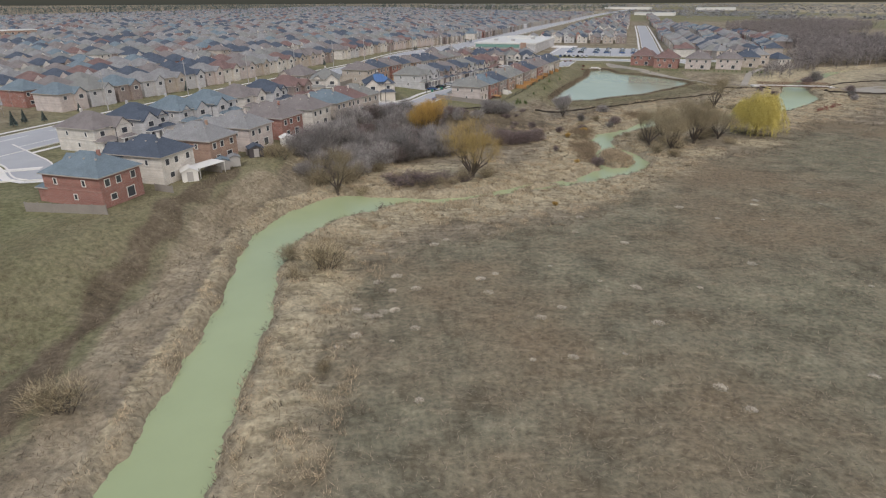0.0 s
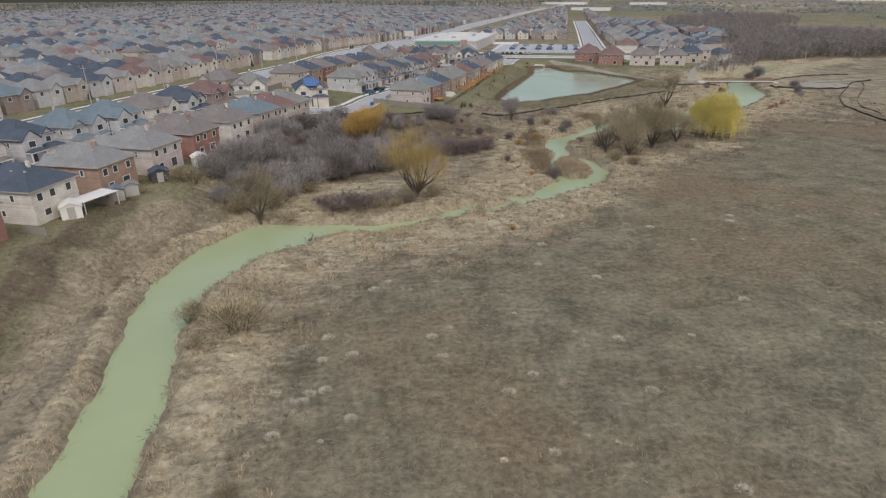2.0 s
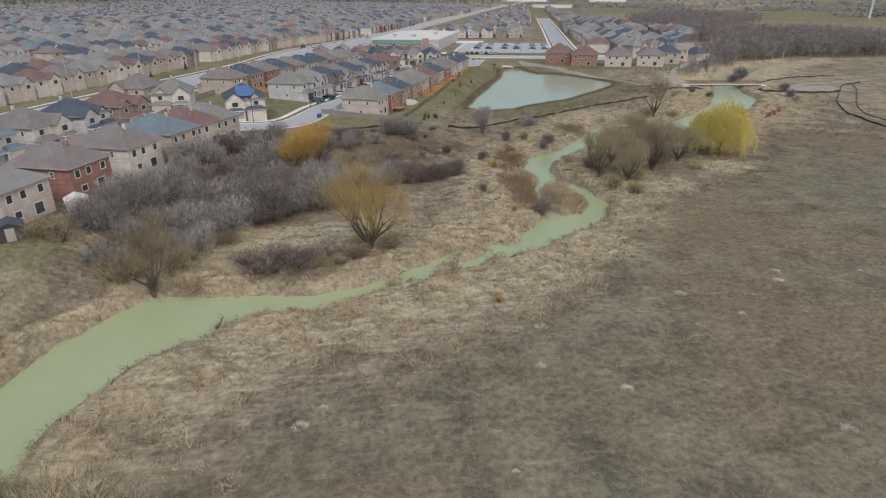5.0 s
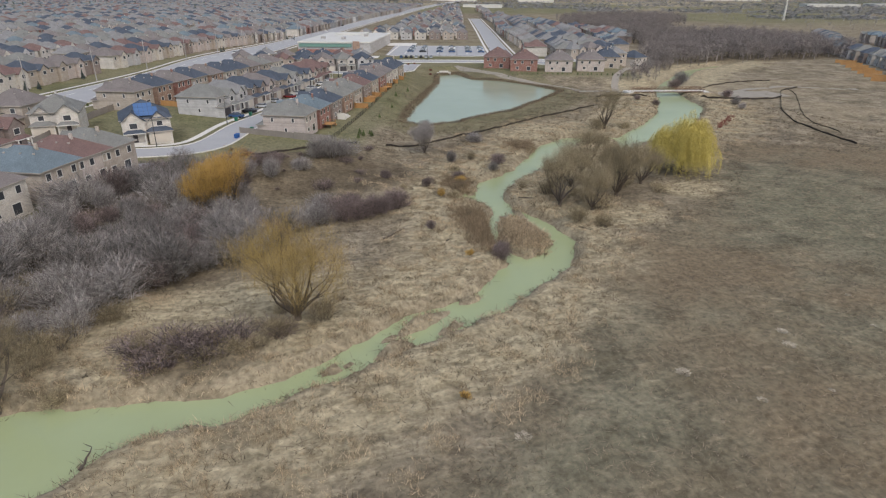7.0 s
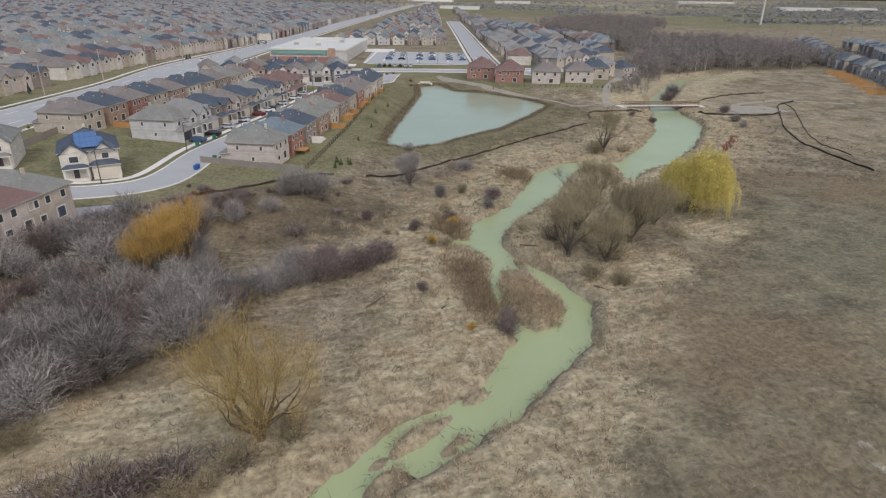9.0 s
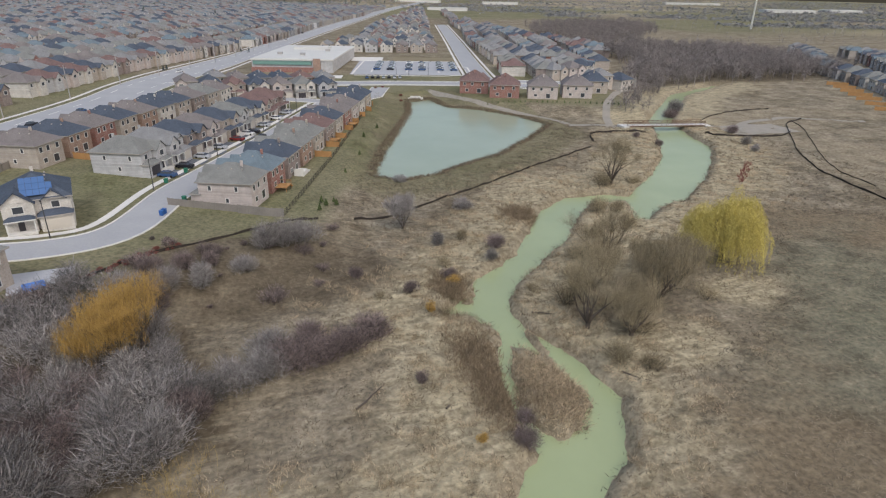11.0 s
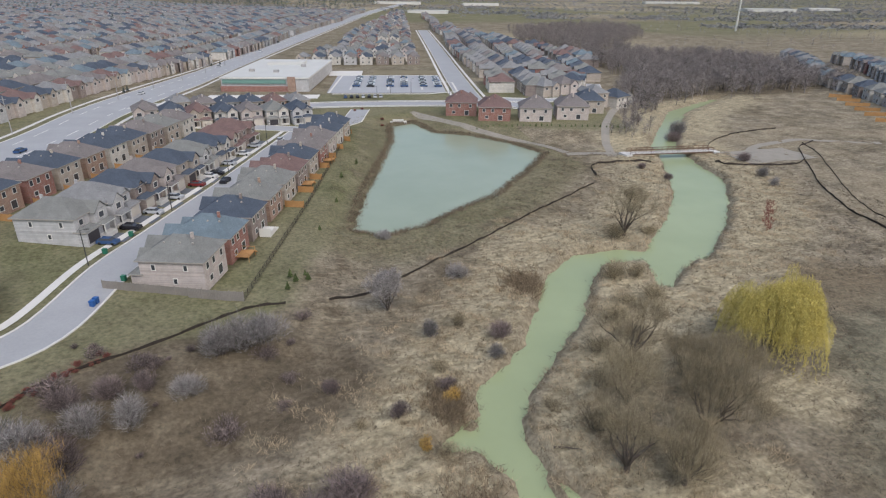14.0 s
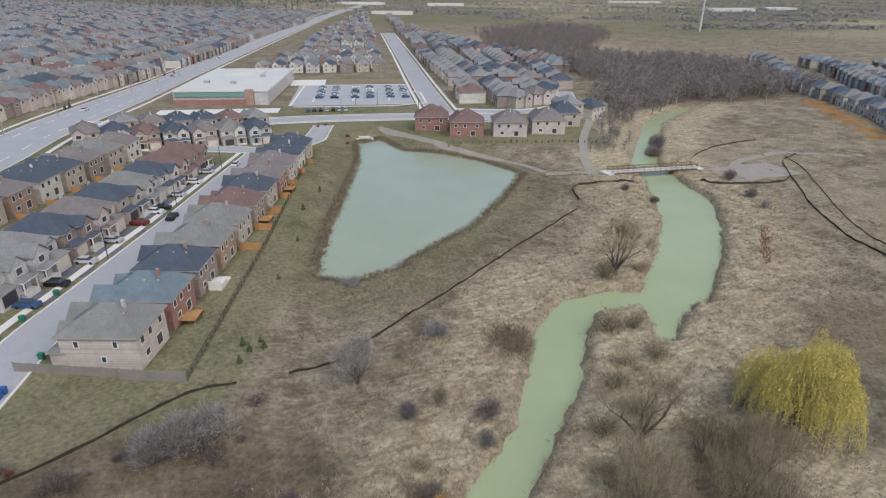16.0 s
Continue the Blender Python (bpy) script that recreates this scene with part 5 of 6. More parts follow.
def shrub(name, label, seed, height, width, twig, group, n, category="shrub"):
    """A many-stemmed leafless shrub: fine stems fanning from the base into an uneven dome."""
    r = random.Random(seed)
    ob = thing(name, label, category, group)
    b = Build()
    v, f = [], []
    lobes = [(r.uniform(-0.6, 0.6) * width / 2, r.uniform(-0.6, 0.6) * width / 2, r.uniform(0.7, 1.0) * height) for _ in range(6)]
    for k in range(22):
        lx, ly, lh = r.choice(lobes)
        base = Vector((lx * 0.5 + r.gauss(0, 0.3), ly * 0.5 + r.gauss(0, 0.3), -0.2))
        tip = Vector((lx + r.gauss(0, width * 0.16), ly + r.gauss(0, width * 0.16), lh * r.uniform(0.6, 0.95)))
        mid = base.lerp(tip, 0.5) + Vector((r.gauss(0, 0.2), r.gauss(0, 0.2), 0.3))
        b.tube(base, mid, 0.06, 0.045, 4)
        b.tube(mid, tip, 0.045, 0.015, 3)
    part("base_growth", b, M_BARK, ob)
    for _ in range(n):
        lx, ly, lh = r.choice(lobes)
        u = Vector((r.gauss(0, 1), r.gauss(0, 1), r.gauss(0, 1))).normalized() * (r.random() ** 0.45)
        p = Vector((lx + u.x * width * 0.30, ly + u.y * width * 0.30, max(0.1, lh * 0.5 + u.z * lh * 0.5)))
        d = (Vector((u.x, u.y, 0.7)) + Vector((r.gauss(0, 0.45), r.gauss(0, 0.45), r.gauss(0, 0.35)))).normalized()
        blade(v, f, p, p + d * r.uniform(0.3, 1.0) * height * 0.36, 0.032, r)
    me = bpy.data.meshes.new("crown")
    me.from_pydata(v, [], f)
    me.materials.append(twig)
    part_ob = new("crown", me)
    part_ob.parent = ob
    return ob


def plant(ob, x, y, size=1.0, turn=None, used=[]):
    k = ob.scale[0]
    t = rng.uniform(0, 360) if turn is None else turn
    sx = size * rng.uniform(0.92, 1.1)
    m = pose(x, y, ground_z(x, y) - 0.05, 0, 0, t) @ Matrix.Diagonal((sx, sx, size, 1))
    if ob.name in used:
        return copy_thing(ob, m)
    used.append(ob.name)
    ob.matrix_basis = m @ Matrix.Diagonal((k, k, k, 1))
    return ob


# trees, each of its own
t = bare_tree("willow_tree", "budding ochre willow with many spreading limbs", 3, 11.0, 0.5, 13, M_TWIGW, M_BARK, "creek trees", 3000, 2.0, 0.05, 0.7, 0.85, 3, 0.010, 0.026)
plant(t, 3.4, 143.2, 1.42, 20)
t = bare_tree("bare_tree", "leafless grey tree with crooked limbs", 5, 10.5, 1.0, 6, M_TWIGT, M_BARK, "creek trees", 3000, 1.9, 0, 0.75, 0.75, 3, 0.009, 0.030)
plant(t, -29, 134, 1.0)
for x, y, s in ((74.8, 196.5, 1.1), (107, 240.5, 1.25), (59, 176.5, 1.1)):
    plant(t, x, y, s)
t = bare_tree("bare_tree", "wide leafless tree with olive tan twigs", 9, 9.5, 0.7, 8, M_TWIGT, M_BARK, "creek trees", 3200, 2.0, 0.1, 0.75, 0.85, 3, 0.009, 0.028)
plant(t, 73.5, 178.3, 1.3)
for x, y, s in ((67, 187, 0.8), (64, 172, 0.75), (84, 185, 0.75), (80, 190, 0.6)):
    plant(t, x, y, s)
t = bare_tree("orange_willow", "upright orange budding willow above the thicket", 12, 12.0, 0.5, 11, M_ORANGE, M_BARK, "creek trees", 2500, 1.7, -0.35, 0.45, 0.36, 3, 0.014, 0.024, 3)
plant(t, -5.9, 186.4, 1.22)
plant(t, -8.6, 184.6, 0.95)
plant(t, -10.8, 183.8, 0.74)
t = bare_tree("poplar", "slim leafless grey tree by the silt fence", 15, 8.5, 0.1, 15, M_TWIG, M_BARK, "creek trees", 5200, 1.2, -0.3, 0.4, 0.24, 3, 0.016, 0.018, 3)
plant(t, 42.8, 225.5, 1.0)


def weeping(x, y):
    """Weeping willow: trunk and arching limbs hung with leafy strands."""
    r = random.Random(21)
    ob = thing("weeping_willow", "yellow weeping willow in fresh spring leaf", "tree", "creek trees", at=pose(x, y, ground_z(x, y)))
    b, tips = Build(), []
    b.tube((0, 0, -0.4), (0.2, 0.1, 2.2), 0.55, 0.42, 9)
    for k in range(8):
        a = 2 * math.pi * k / 8 + r.uniform(-0.3, 0.3)
        limbs(b, tips, Vector((0.2, 0.1, 2.0)), Vector((math.cos(a) * 0.8, math.sin(a) * 0.8, 1)).normalized(), 4.2, 0.26, 2, r, 0.1, 0.7)
    part("trunk", b, M_BARK, ob)
    v, f = [], []
    domes = []
    for _ in range(30):
        q, a = 5.8 * math.sqrt(r.random()), r.uniform(0, 6.283)
        domes.append((q * math.cos(a), q * math.sin(a), r.uniform(2.0, 3.6), 15.6 - 0.15 * q * q + r.uniform(-2.4, 0.7)))
    for _ in range(2700):
        cx, cy, rad, top = r.choice(domes)
        a, q = r.uniform(0, 2 * math.pi), math.sqrt(r.random())
        p = Vector((cx + math.cos(a) * rad * q, cy + math.sin(a) * rad * q, top * (1 - 0.35 * q * q) + r.uniform(-0.8, 0.4)))
        out = Vector((p.x, p.y, 0)) * 0.03
        n = r.randint(4, 17)
        for k in range(n):
            nxt = p + Vector((r.gauss(0, 0.1), r.gauss(0, 0.1), -0.42)) + out * (1.0 if k < 3 else 0.2)
            if nxt.z < 0.7:
                break
            for _ in range(3):
                c = p.lerp(nxt, r.random())
                blade(v, f, c, c + Vector((r.gauss(0, 0.22), r.gauss(0, 0.22), r.gauss(-0.3, 0.15))), 0.035, r)
            p = nxt
    me = bpy.data.meshes.new("crown")
    me.from_pydata(v, [], f)
    me.materials.append(M_YELLOW)
    crown = new("crown", me)
    crown.parent = ob


weeping(98.3, 190)

# thicket and single shrubs
GREY = [shrub("thicket_shrub", "dense leafless grey thicket shrub", s, 7.0, 8.5, M_TWIG, "thicket", 2900) for s in (31, 32, 33, 34)]
RED = [shrub("red_brown_shrub", "dense leafless red brown shrub", s, 5.4, 6.8, M_TWIGR, "thicket", 2900) for s in (41, 42)]
TAN = [shrub("willow_shrub", "rounded leafless olive tan shrub by the creek", s, 5.0, 8.0, M_TWIGT, "creek shrubs", 1900) for s in (51, 52)]
THICKET = [(-46, 141), (-37, 137.5), (-25, 138.5), (-21, 146), (-18, 156), (-4, 164), (3, 172), (0, 182), (-4, 199), (-14, 203), (-24, 196), (-33, 178)]
done = []
tries = 0
while len(done) < 92 and tries < 4000:
    tries += 1
    x, y = rng.uniform(-46, 6), rng.uniform(137, 206)
    if signed(THICKET, np.array([x]), np.array([y]))[0] > 1 and all((x - u) ** 2 + (y - v) ** 2 > 12.5 for u, v in done):
        done.append((x, y))
        plant(rng.choice(TAN) if y < 152 and rng.random() < 0.75 else rng.choice(GREY) if rng.random() < 0.8 else rng.choice(RED), x, y, rng.uniform(0.6, 1.12))
for x, y, s in ((6, 177, 0.75), (10, 178, 0.85), (14, 179.5, 0.95), (18, 181, 0.95), (22, 182.5, 0.9), (25.5, 184, 0.8), (11, 183, 0.7), (17, 185, 0.7), (3, 175, 0.7), (-6, 207, 0.7), (-1, 209, 0.6), (4, 210, 0.6)):
    plant(rng.choice(RED if x > 13 or y > 200 else GREY), x, y, s)
for x, y, s in ((16.5, 218, 0.95), (13, 216, 0.75), (20, 219, 0.8), (-3, 203, 0.75), (2, 204, 0.6), (9, 208, 0.6), (-8, 199, 0.8)):
    plant(rng.choice(GREY), x, y, s)
for x, y, s in ((-36, 147, 0.75), (-33, 152, 0.85), (-29, 156, 0.8), (-38.5, 153, 0.8), (-24.5, 156, 0.7), (-35, 141, 0.6), (-30, 146, 0.6)):
    plant(rng.choice(GREY), x, y, s)
for x, y, s in ((-24.5, 89.5, 1.1), (-31.3, 93, 0.5), (-29.5, 85.5, 0.42), (-47.5, 53, 0.8), (1, 140, 0.5), (7, 142, 0.5), (2, 146, 0.45), (-13, 138, 0.5), (-9, 136.5, 0.5), (-5, 137, 0.5), (-15.5, 140, 0.45), (-1.5, 138, 0.42), (-7, 140.5, 0.4), (-11, 141, 0.42), (-34, 137, 0.7), (-24, 134, 0.55),
                (66, 173, 0.7), (60, 184, 0.7), (66, 192, 0.65), (78, 184, 0.7), (84, 178, 0.6), (56.5, 190, 0.4), (79, 200, 0.7), (86, 211, 0.7), (92, 212, 0.6), (80, 208, 0.6), (58, 167, 0.6), (66, 181, 0.6), (82, 189, 0.6), (71, 200, 0.6), (90, 222, 0.7), (95, 221, 0.6), (113, 240, 0.6), (104, 240, 0.7), (62, 164, 0.45), (-20, 60, 0.3)):
    plant(rng.choice(TAN), x, y, s)
for x, y, s in ((60, 234, 0.55), (28, 205, 0.4), (36, 196, 0.45), (58, 210, 0.55), (55, 205, 0.4), (150, 275, 0.5), (190, 283, 0.6), (180, 266, 0.6), (176, 258, 0.5), (192, 321, 0.9), (200, 328, 1.0), (206, 335, 0.8), (38, 156, 0.5), (40, 161, 0.45), (210, 205, 0.8), (47, 214, 0.45), (30, 171, 0.35), (44, 200, 0.45), (52, 259, 0.4), (150, 288, 0.4)):
    plant(rng.choice(RED + GREY), x, y, s)
for x, y, s in ((30, 196, 0.25), (39, 187, 0.32), (45, 204, 0.4), (53, 216, 0.4)):
    plant(rng.choice(TAN), x, y, s)
LOW = [shrub("scrub_bush", "low leafless brown bush on the scrub land", s, 2.2, 4.6, M_TWIGR, "scrub bushes", 900) for s in (91, 92)]
for k in range(22):
    plant(rng.choice(LOW), rng.uniform(-10, 34), rng.uniform(197, 226), rng.uniform(0.5, 1.15))
for x, y, s in ((-14, 137.5, 1.2), (-11, 139.5, 1.3), (-8, 138, 1.3), (-5, 139.8, 1.2), (-2, 138.5, 1.1), (0.5, 140, 1.0), (-16, 140.5, 1.1), (-6, 142, 0.9), (-12, 136, 0.9), (-9.5, 141.5, 1.0)):
    plant(rng.choice(LOW), x, y, s)
amber = shrub("amber_shrub", "small orange leafless shrub among reeds", 71, 1.6, 1.8, M_ORANGE, "creek shrubs", 900)
for x, y, s in ((37, 189, 1.0), (44, 197, 1.2), (33, 158, 0.7), (20, 121, 0.6)):
    plant(amber, x, y, s)
low_red = shrub("dogwood_shrub", "low red stemmed leafless shrub by a path", 81, 1.6, 2.4, M_REDFEN, "dogwoods", 1100)
for k in range(30):
    u = k / 29
    plant(low_red, -19.5 + 17 * u + rng.uniform(-1, 1), 204 + 16.5 * u + rng.uniform(-1.2, 1.2), rng.uniform(0.5, 0.85))
for x, y in ((88, 385), (86, 378), (80, 402), (84, 404)):
    plant(low_red, x, y, 1.0)


def conifer(name, label, seed, h, w, mat):
    r = random.Random(seed)
    ob = thing(name, label, "tree", "conifers")
    b = Build()
    b.tube((0, 0, -0.3), (0, 0, h * 0.9), 0.03 * h, 0.01, 6)
    part("trunk", b, M_BARK, ob)
    v, f = [], []
    for _ in range(900):
        u = r.random() ** 0.8
        a = r.uniform(0, 6.283)
        rad = w / 2 * (1 - u) * r.uniform(0.5, 1.05)
        p = Vector((math.cos(a) * rad * 0.5, math.sin(a) * rad * 0.5, 0.15 * h + u * 0.85 * h))
        blade(v, f, p, p + Vector((math.cos(a) * rad * 0.6, math.sin(a) * rad * 0.6, -0.05 * h)), 0.06 * w, r)
    me = bpy.data.meshes.new("crown")
    me.from_pydata(v, [], f)
    me.materials.append(mat)
    crown = new("crown", me)
    crown.parent = ob
    return ob


young = conifer("young_spruce", "small green spruce on the pond slope", 4, 2.2, 1.5, M_YEWGREEN)
for s, n in ((3, 30.5), (1.5, 32), (4.5, 33), (3, 34), (28, 30), (50, 29), (70, 26), (88, 27), (-2, 31.5)):
    plant(young, *street(s, n), rng.uniform(0.7, 1.1))
for k in range(26):
    plant(young, 120 + k * 2.2, 356 - k * 1.0 + rng.uniform(-1, 1), rng.uniform(0.5, 0.8))
tall = conifer("spruce", "dark green spruce beside the avenue", 6, 7.0, 4.0, M_GREEN)
for a, c in ((-205, 19), (-200, 21), (-196, 18), (-60, 22), (-52, 23), (-48, 21), (-180, 22), (110, 22), (116, 23), (240, 24), (252, 22), (-130, 22), (-20, 23)):
    p = A0 + AD * a + AN * c
    plant(tall, p.x, p.y, rng.uniform(0.6, 1.0))
for k in range(30):
    p = A0 + AD * (k * 9 - 210) - AN * 15
    plant(young, p.x, p.y, rng.uniform(0.6, 0.95))

# leafless wood beyond the bridge
def scatter(name, mat, label, category, templates, places):
    """One mesh of many turned and scaled copies of small triangle sets. places: x, y, z, width, height, turn."""
    places, out = np.asarray(places, float), []
    which = np.random.RandomState(len(places)).randint(0, len(templates), len(places))
    for k, tri in enumerate(templates):
        p = places[which == k][:, None, None, :]
        c, s = np.cos(p[..., 5]), np.sin(p[..., 5])
        out.append(np.stack([p[..., 0] + (tri[..., 0] * c - tri[..., 1] * s) * p[..., 3], p[..., 1] + (tri[..., 0] * s + tri[..., 1] * c) * p[..., 3],
                             p[..., 2] + tri[..., 2] * p[..., 4]], -1).reshape(-1, 3))
    co = np.concatenate(out).astype(np.float32)
    me = bpy.data.meshes.new(name)
    me.vertices.add(len(co))
    me.vertices.foreach_set("co", co.ravel())
    me.loops.add(len(co))
    me.loops.foreach_set("vertex_index", np.arange(len(co), dtype=np.int32))
    me.polygons.add(len(co) // 3)
    me.polygons.foreach_set("loop_start", np.arange(0, len(co), 3, dtype=np.int32))
    me.update(calc_edges=True)
    me.materials.append(mat)
    return tagged(new(name, me), label, category, kind="stuff")


def tris(v, f):
    return np.array(v)[np.array(f)]


r = random.Random(99)


def tree_set(n, wide):
    """A leafless tree of unit height and width as triangles."""
    v, f = [], []
    for k in (0, 0.05):
        blade(v, f, Vector((0, 0, -0.03)), Vector((k, 0, 0.95 - k)), 0.018, r)
    for _ in range(n):
        k = r.uniform(0.2, 0.85)
        p, a = Vector((0, 0, k)), r.uniform(0, 6.283)
        q = p + Vector((math.cos(a), math.sin(a), 0)) * r.uniform(0.15, 0.5) + Vector((0, 0, r.uniform(0.05, 0.28)))
        blade(v, f, p, q, wide, r)
        for _ in range(4):
            c = p.lerp(q, r.uniform(0.3, 1))
            blade(v, f, c, c + Vector((r.gauss(0, 0.12), r.gauss(0, 0.12), r.uniform(0.02, 0.17))), wide * 0.85, r)
    return tris(v, f)


def dark_set(n, wide=0.09):
    """A dense crown of unit height and width."""
    v, f = [], []
    for _ in range(n):
        ang, u = r.uniform(0, 6.283), r.random()
        q = Vector((math.cos(ang) * 0.45 * (1.1 - u), math.sin(ang) * 0.45 * (1.1 - u), u * 0.85))
        blade(v, f, q, q + Vector((r.gauss(0, 0.16), r.gauss(0, 0.16), r.uniform(0.08, 0.25))), wide, r)
    return tris(v, f)


def tuft_set(n, wide):
    """A clump of blades of unit height and width."""
    v, f = [], []
    for _ in range(n):
        p = Vector((r.gauss(0, 0.45), r.gauss(0, 0.45), -0.05))
        blade(v, f, p, p + Vector((r.gauss(0, 0.4), r.gauss(0, 0.4), r.uniform(0.5, 1.1))), wide, r)
    return tris(v, f)


def on_ground(xy):
    return height(xy[:, 0], xy[:, 1])


rs = np.random.RandomState(31)
xy = rs.uniform((215, 360), (625, 965), (16000, 2))
inside = signed(WOOD, xy[:, 0], xy[:, 1])
xy = xy[(inside + 5 * wavy(xy[:, 0], xy[:, 1], 0.12) + rs.normal(0, 6, len(xy)) > 0) & (creek_gap(xy[:, 0], xy[:, 1]) > 1.5) & (rs.uniform(0, 1, len(xy)) < np.where(xy[:, 1] < 560, 0.75, 0.28))][:3000]
strip = np.array([(172, 322), (186, 340), (200, 358), (214, 372), (226, 388)])[rs.randint(0, 5, 70)] + rs.normal(0, 4.5, (70, 2))
strip = strip[(creek_gap(strip[:, 0], strip[:, 1]) > 2) & (line_gap([(171, 338), (190, 360), (206, 378), (232, 399)], strip[:, 0], strip[:, 1]) > 3)]
xy = np.concatenate([xy, strip])
tall_ = np.concatenate([rs.uniform(7.0, 12.5, len(xy) - len(strip)), rs.uniform(3, 7, len(strip))])
scatter("leafless_wood", M_WOODTWIG, "leafless grey brown wood along the creek", "wood", [tree_set(42, 0.008) for _ in range(6)],
        np.column_stack([xy, on_ground(xy), tall_ * rs.uniform(0.65, 0.95, len(xy)), tall_, rs.uniform(0, 6.28, len(xy))]))
# scattered conifers and far woods
ac = rs.uniform((450, 60), (2800, 2600), (3600, 2))
ac = ac[rs.uniform(0, 1, len(ac)) < (ac.sum(1) - 600) / 1800]
xy = np.array([A0.x, A0.y]) + ac[:, :1] * np.array([AD.x, AD.y]) + ac[:, 1:] * np.array([AN.x, AN.y])
belts = []
for reach, deep, lo, hi, count in ((1000, 25, 380, 900, 260), (1250, 35, 120, 1100, 520), (1480, 60, -200, 1500, 1200), (1850, 120, -1500, 1900, 2200), (2400, 260, -2200, 2400, 3000), (3100, 260, -2800, 3000, 3000), (3800, 250, -3200, 3400, 2600)):
    d, k = reach + rs.normal(0, deep, count), rs.uniform(lo, hi, count)
    belts.append(np.column_stack([20 + 0.40 * d + 0.917 * k, 148 + 0.917 * d - 0.40 * k]))
far_xy = np.concatenate(belts)
far_xy = far_xy[wavy(far_xy[:, 0], far_xy[:, 1], 0.006) > -0.45]
tall_ = np.concatenate([rs.uniform(7, 14, len(xy)), rs.uniform(4, 9, len(far_xy))])
wide_ = np.concatenate([rs.uniform(5, 10, len(xy)), rs.uniform(10, 22, len(far_xy))])
base_ = np.concatenate([plateau(xy[:, 0], xy[:, 1]), np.full(len(far_xy), 0.2)])
near_n = len(xy)
xy = np.concatenate([xy, far_xy])
rows = np.column_stack([xy, base_, wide_, tall_, rs.uniform(0, 6.28, len(xy))])
scatter("far_conifers", M_GREEN, "dark scattered conifers between distant houses", "woods", [dark_set(16) for _ in range(5)], np.concatenate([rows[:near_n], rows[near_n::9]]))
# far belts: distance haze is put into the pale bluish twig colour
scatter("far_woods", plain("far_hazed_twigs", (0.255, 0.255, 0.265), 0.95, 0.2, 0.05, rnd=0.5), "leafless belts of wood far off, greyed with painted haze", "woods", [dark_set(34, 0.045) for _ in range(5)], rows[near_n:])
ac = rs.uniform((-250, 28), (1500, 1150), (5200, 2))
xy = np.array([A0.x, A0.y]) + ac[:, :1] * np.array([AD.x, AD.y]) + ac[:, 1:] * np.array([AN.x, AN.y])
xy = xy[xy[:, 1] > 60]
far_xy = rs.uniform((330, 560), (1500, 1500), (1800, 2))
far_xy = far_xy[(wavy(far_xy[:, 0], far_xy[:, 1], 0.011) > 0.2) & (far_xy[:, 0] > 0.55 * far_xy[:, 1])]
tall_ = np.concatenate([rs.uniform(4, 7.5, len(xy)), rs.uniform(7, 12, len(far_xy))])
base_ = np.concatenate([plateau(xy[:, 0], xy[:, 1]), np.full(len(far_xy), 0.3)])
xy = np.concatenate([xy, far_xy])
scatter("street_trees", M_TWIG, "small leafless trees among distant houses", "trees", [tree_set(7, 0.012) for _ in range(5)], np.column_stack([xy, base_, tall_ * 0.65, tall_, rs.uniform(0, 6.28, len(xy))]))

# ---- grass, reeds and tufts ----
xy = np.random.RandomState(5).uniform((-62, 38), (195, 310), (90000, 2))
gap, fd, cd, pd = creek_gap(xy[:, 0], xy[:, 1]), signed(FIELD, xy[:, 0], xy[:, 1]), signed(CREST, xy[:, 0], xy[:, 1]), signed(POND, xy[:, 0], xy[:, 1])
zz, lumps, dice = on_ground(xy), wavy(xy[:, 0], xy[:, 1], 0.35), rs.uniform(0, 1, len(xy))
turns = rs.uniform(0, 6.28, len(xy))
open_land = (cd < -5) & (pd < -5) & (zz > WATER_Z)
bank_side = (xy[:, 0] < -36) & (xy[:, 1] < 145) & (gap > 3)
use = open_land & (gap > 0.1) & (gap < 26) & (fd < 4) & (lumps > -0.1 + gap * 0.03) & ~bank_side
scatter("reeds", M_REED, "pale dead reeds along the creek banks", "reeds", [tuft_set(12, 0.034) for _ in range(6)],
        np.column_stack([xy, zz, rs.uniform(0.6, 1.1, len(xy)), rs.uniform(0.35, 0.9, len(xy)), turns])[use])
use = (open_land & (fd < 6) & (gap > 0.6) & (lumps < 0.5) & (dice < 0.5)) | ((gap > -0.2) & (gap < 1.5) & (cd < -3) & (dice < 0.95))
scatter("dry_weeds", plain("brown_dry_weeds", (0.150, 0.120, 0.086), 0.95, 0.2, 1, rnd=0.5), "low brown dry weeds on the scrub land", "weeds", [tuft_set(7, 0.045) for _ in range(6)],
        np.column_stack([xy, zz, rs.uniform(0.6, 1.2, len(xy)), rs.uniform(0.25, 0.75, len(xy)), turns])[use])
patch = np.array([(39.3, 173, 3.6, 11), (43, 196, 3, 5), (72, 226, 4, 5), (38.5, 166, 3.0, 7)])
pick = rs.randint(0, 4, 2600)
xy = patch[pick, :2] + rs.normal(0, 0.5, (2600, 2)) * patch[pick, 2:]
xy = xy[creek_gap(xy[:, 0], xy[:, 1]) > 0]
scatter("cattails", plain("brown_cattail_stalks", (0.235, 0.182, 0.122), 0.95, 0.2, 1, rnd=0.6), "dense brown cattails beside the creek channels", "cattails", [tuft_set(9, 0.04) for _ in range(4)],
        np.column_stack([xy, on_ground(xy), rs.uniform(0.7, 1.2, len(xy)), rs.uniform(0.7, 1.4, len(xy)), rs.uniform(0, 6.28, len(xy))]))
xy = np.array([45.6, 164.0]) + rs.normal(0, 0.55, (1500, 2)) * np.array([4.0, 6.5])
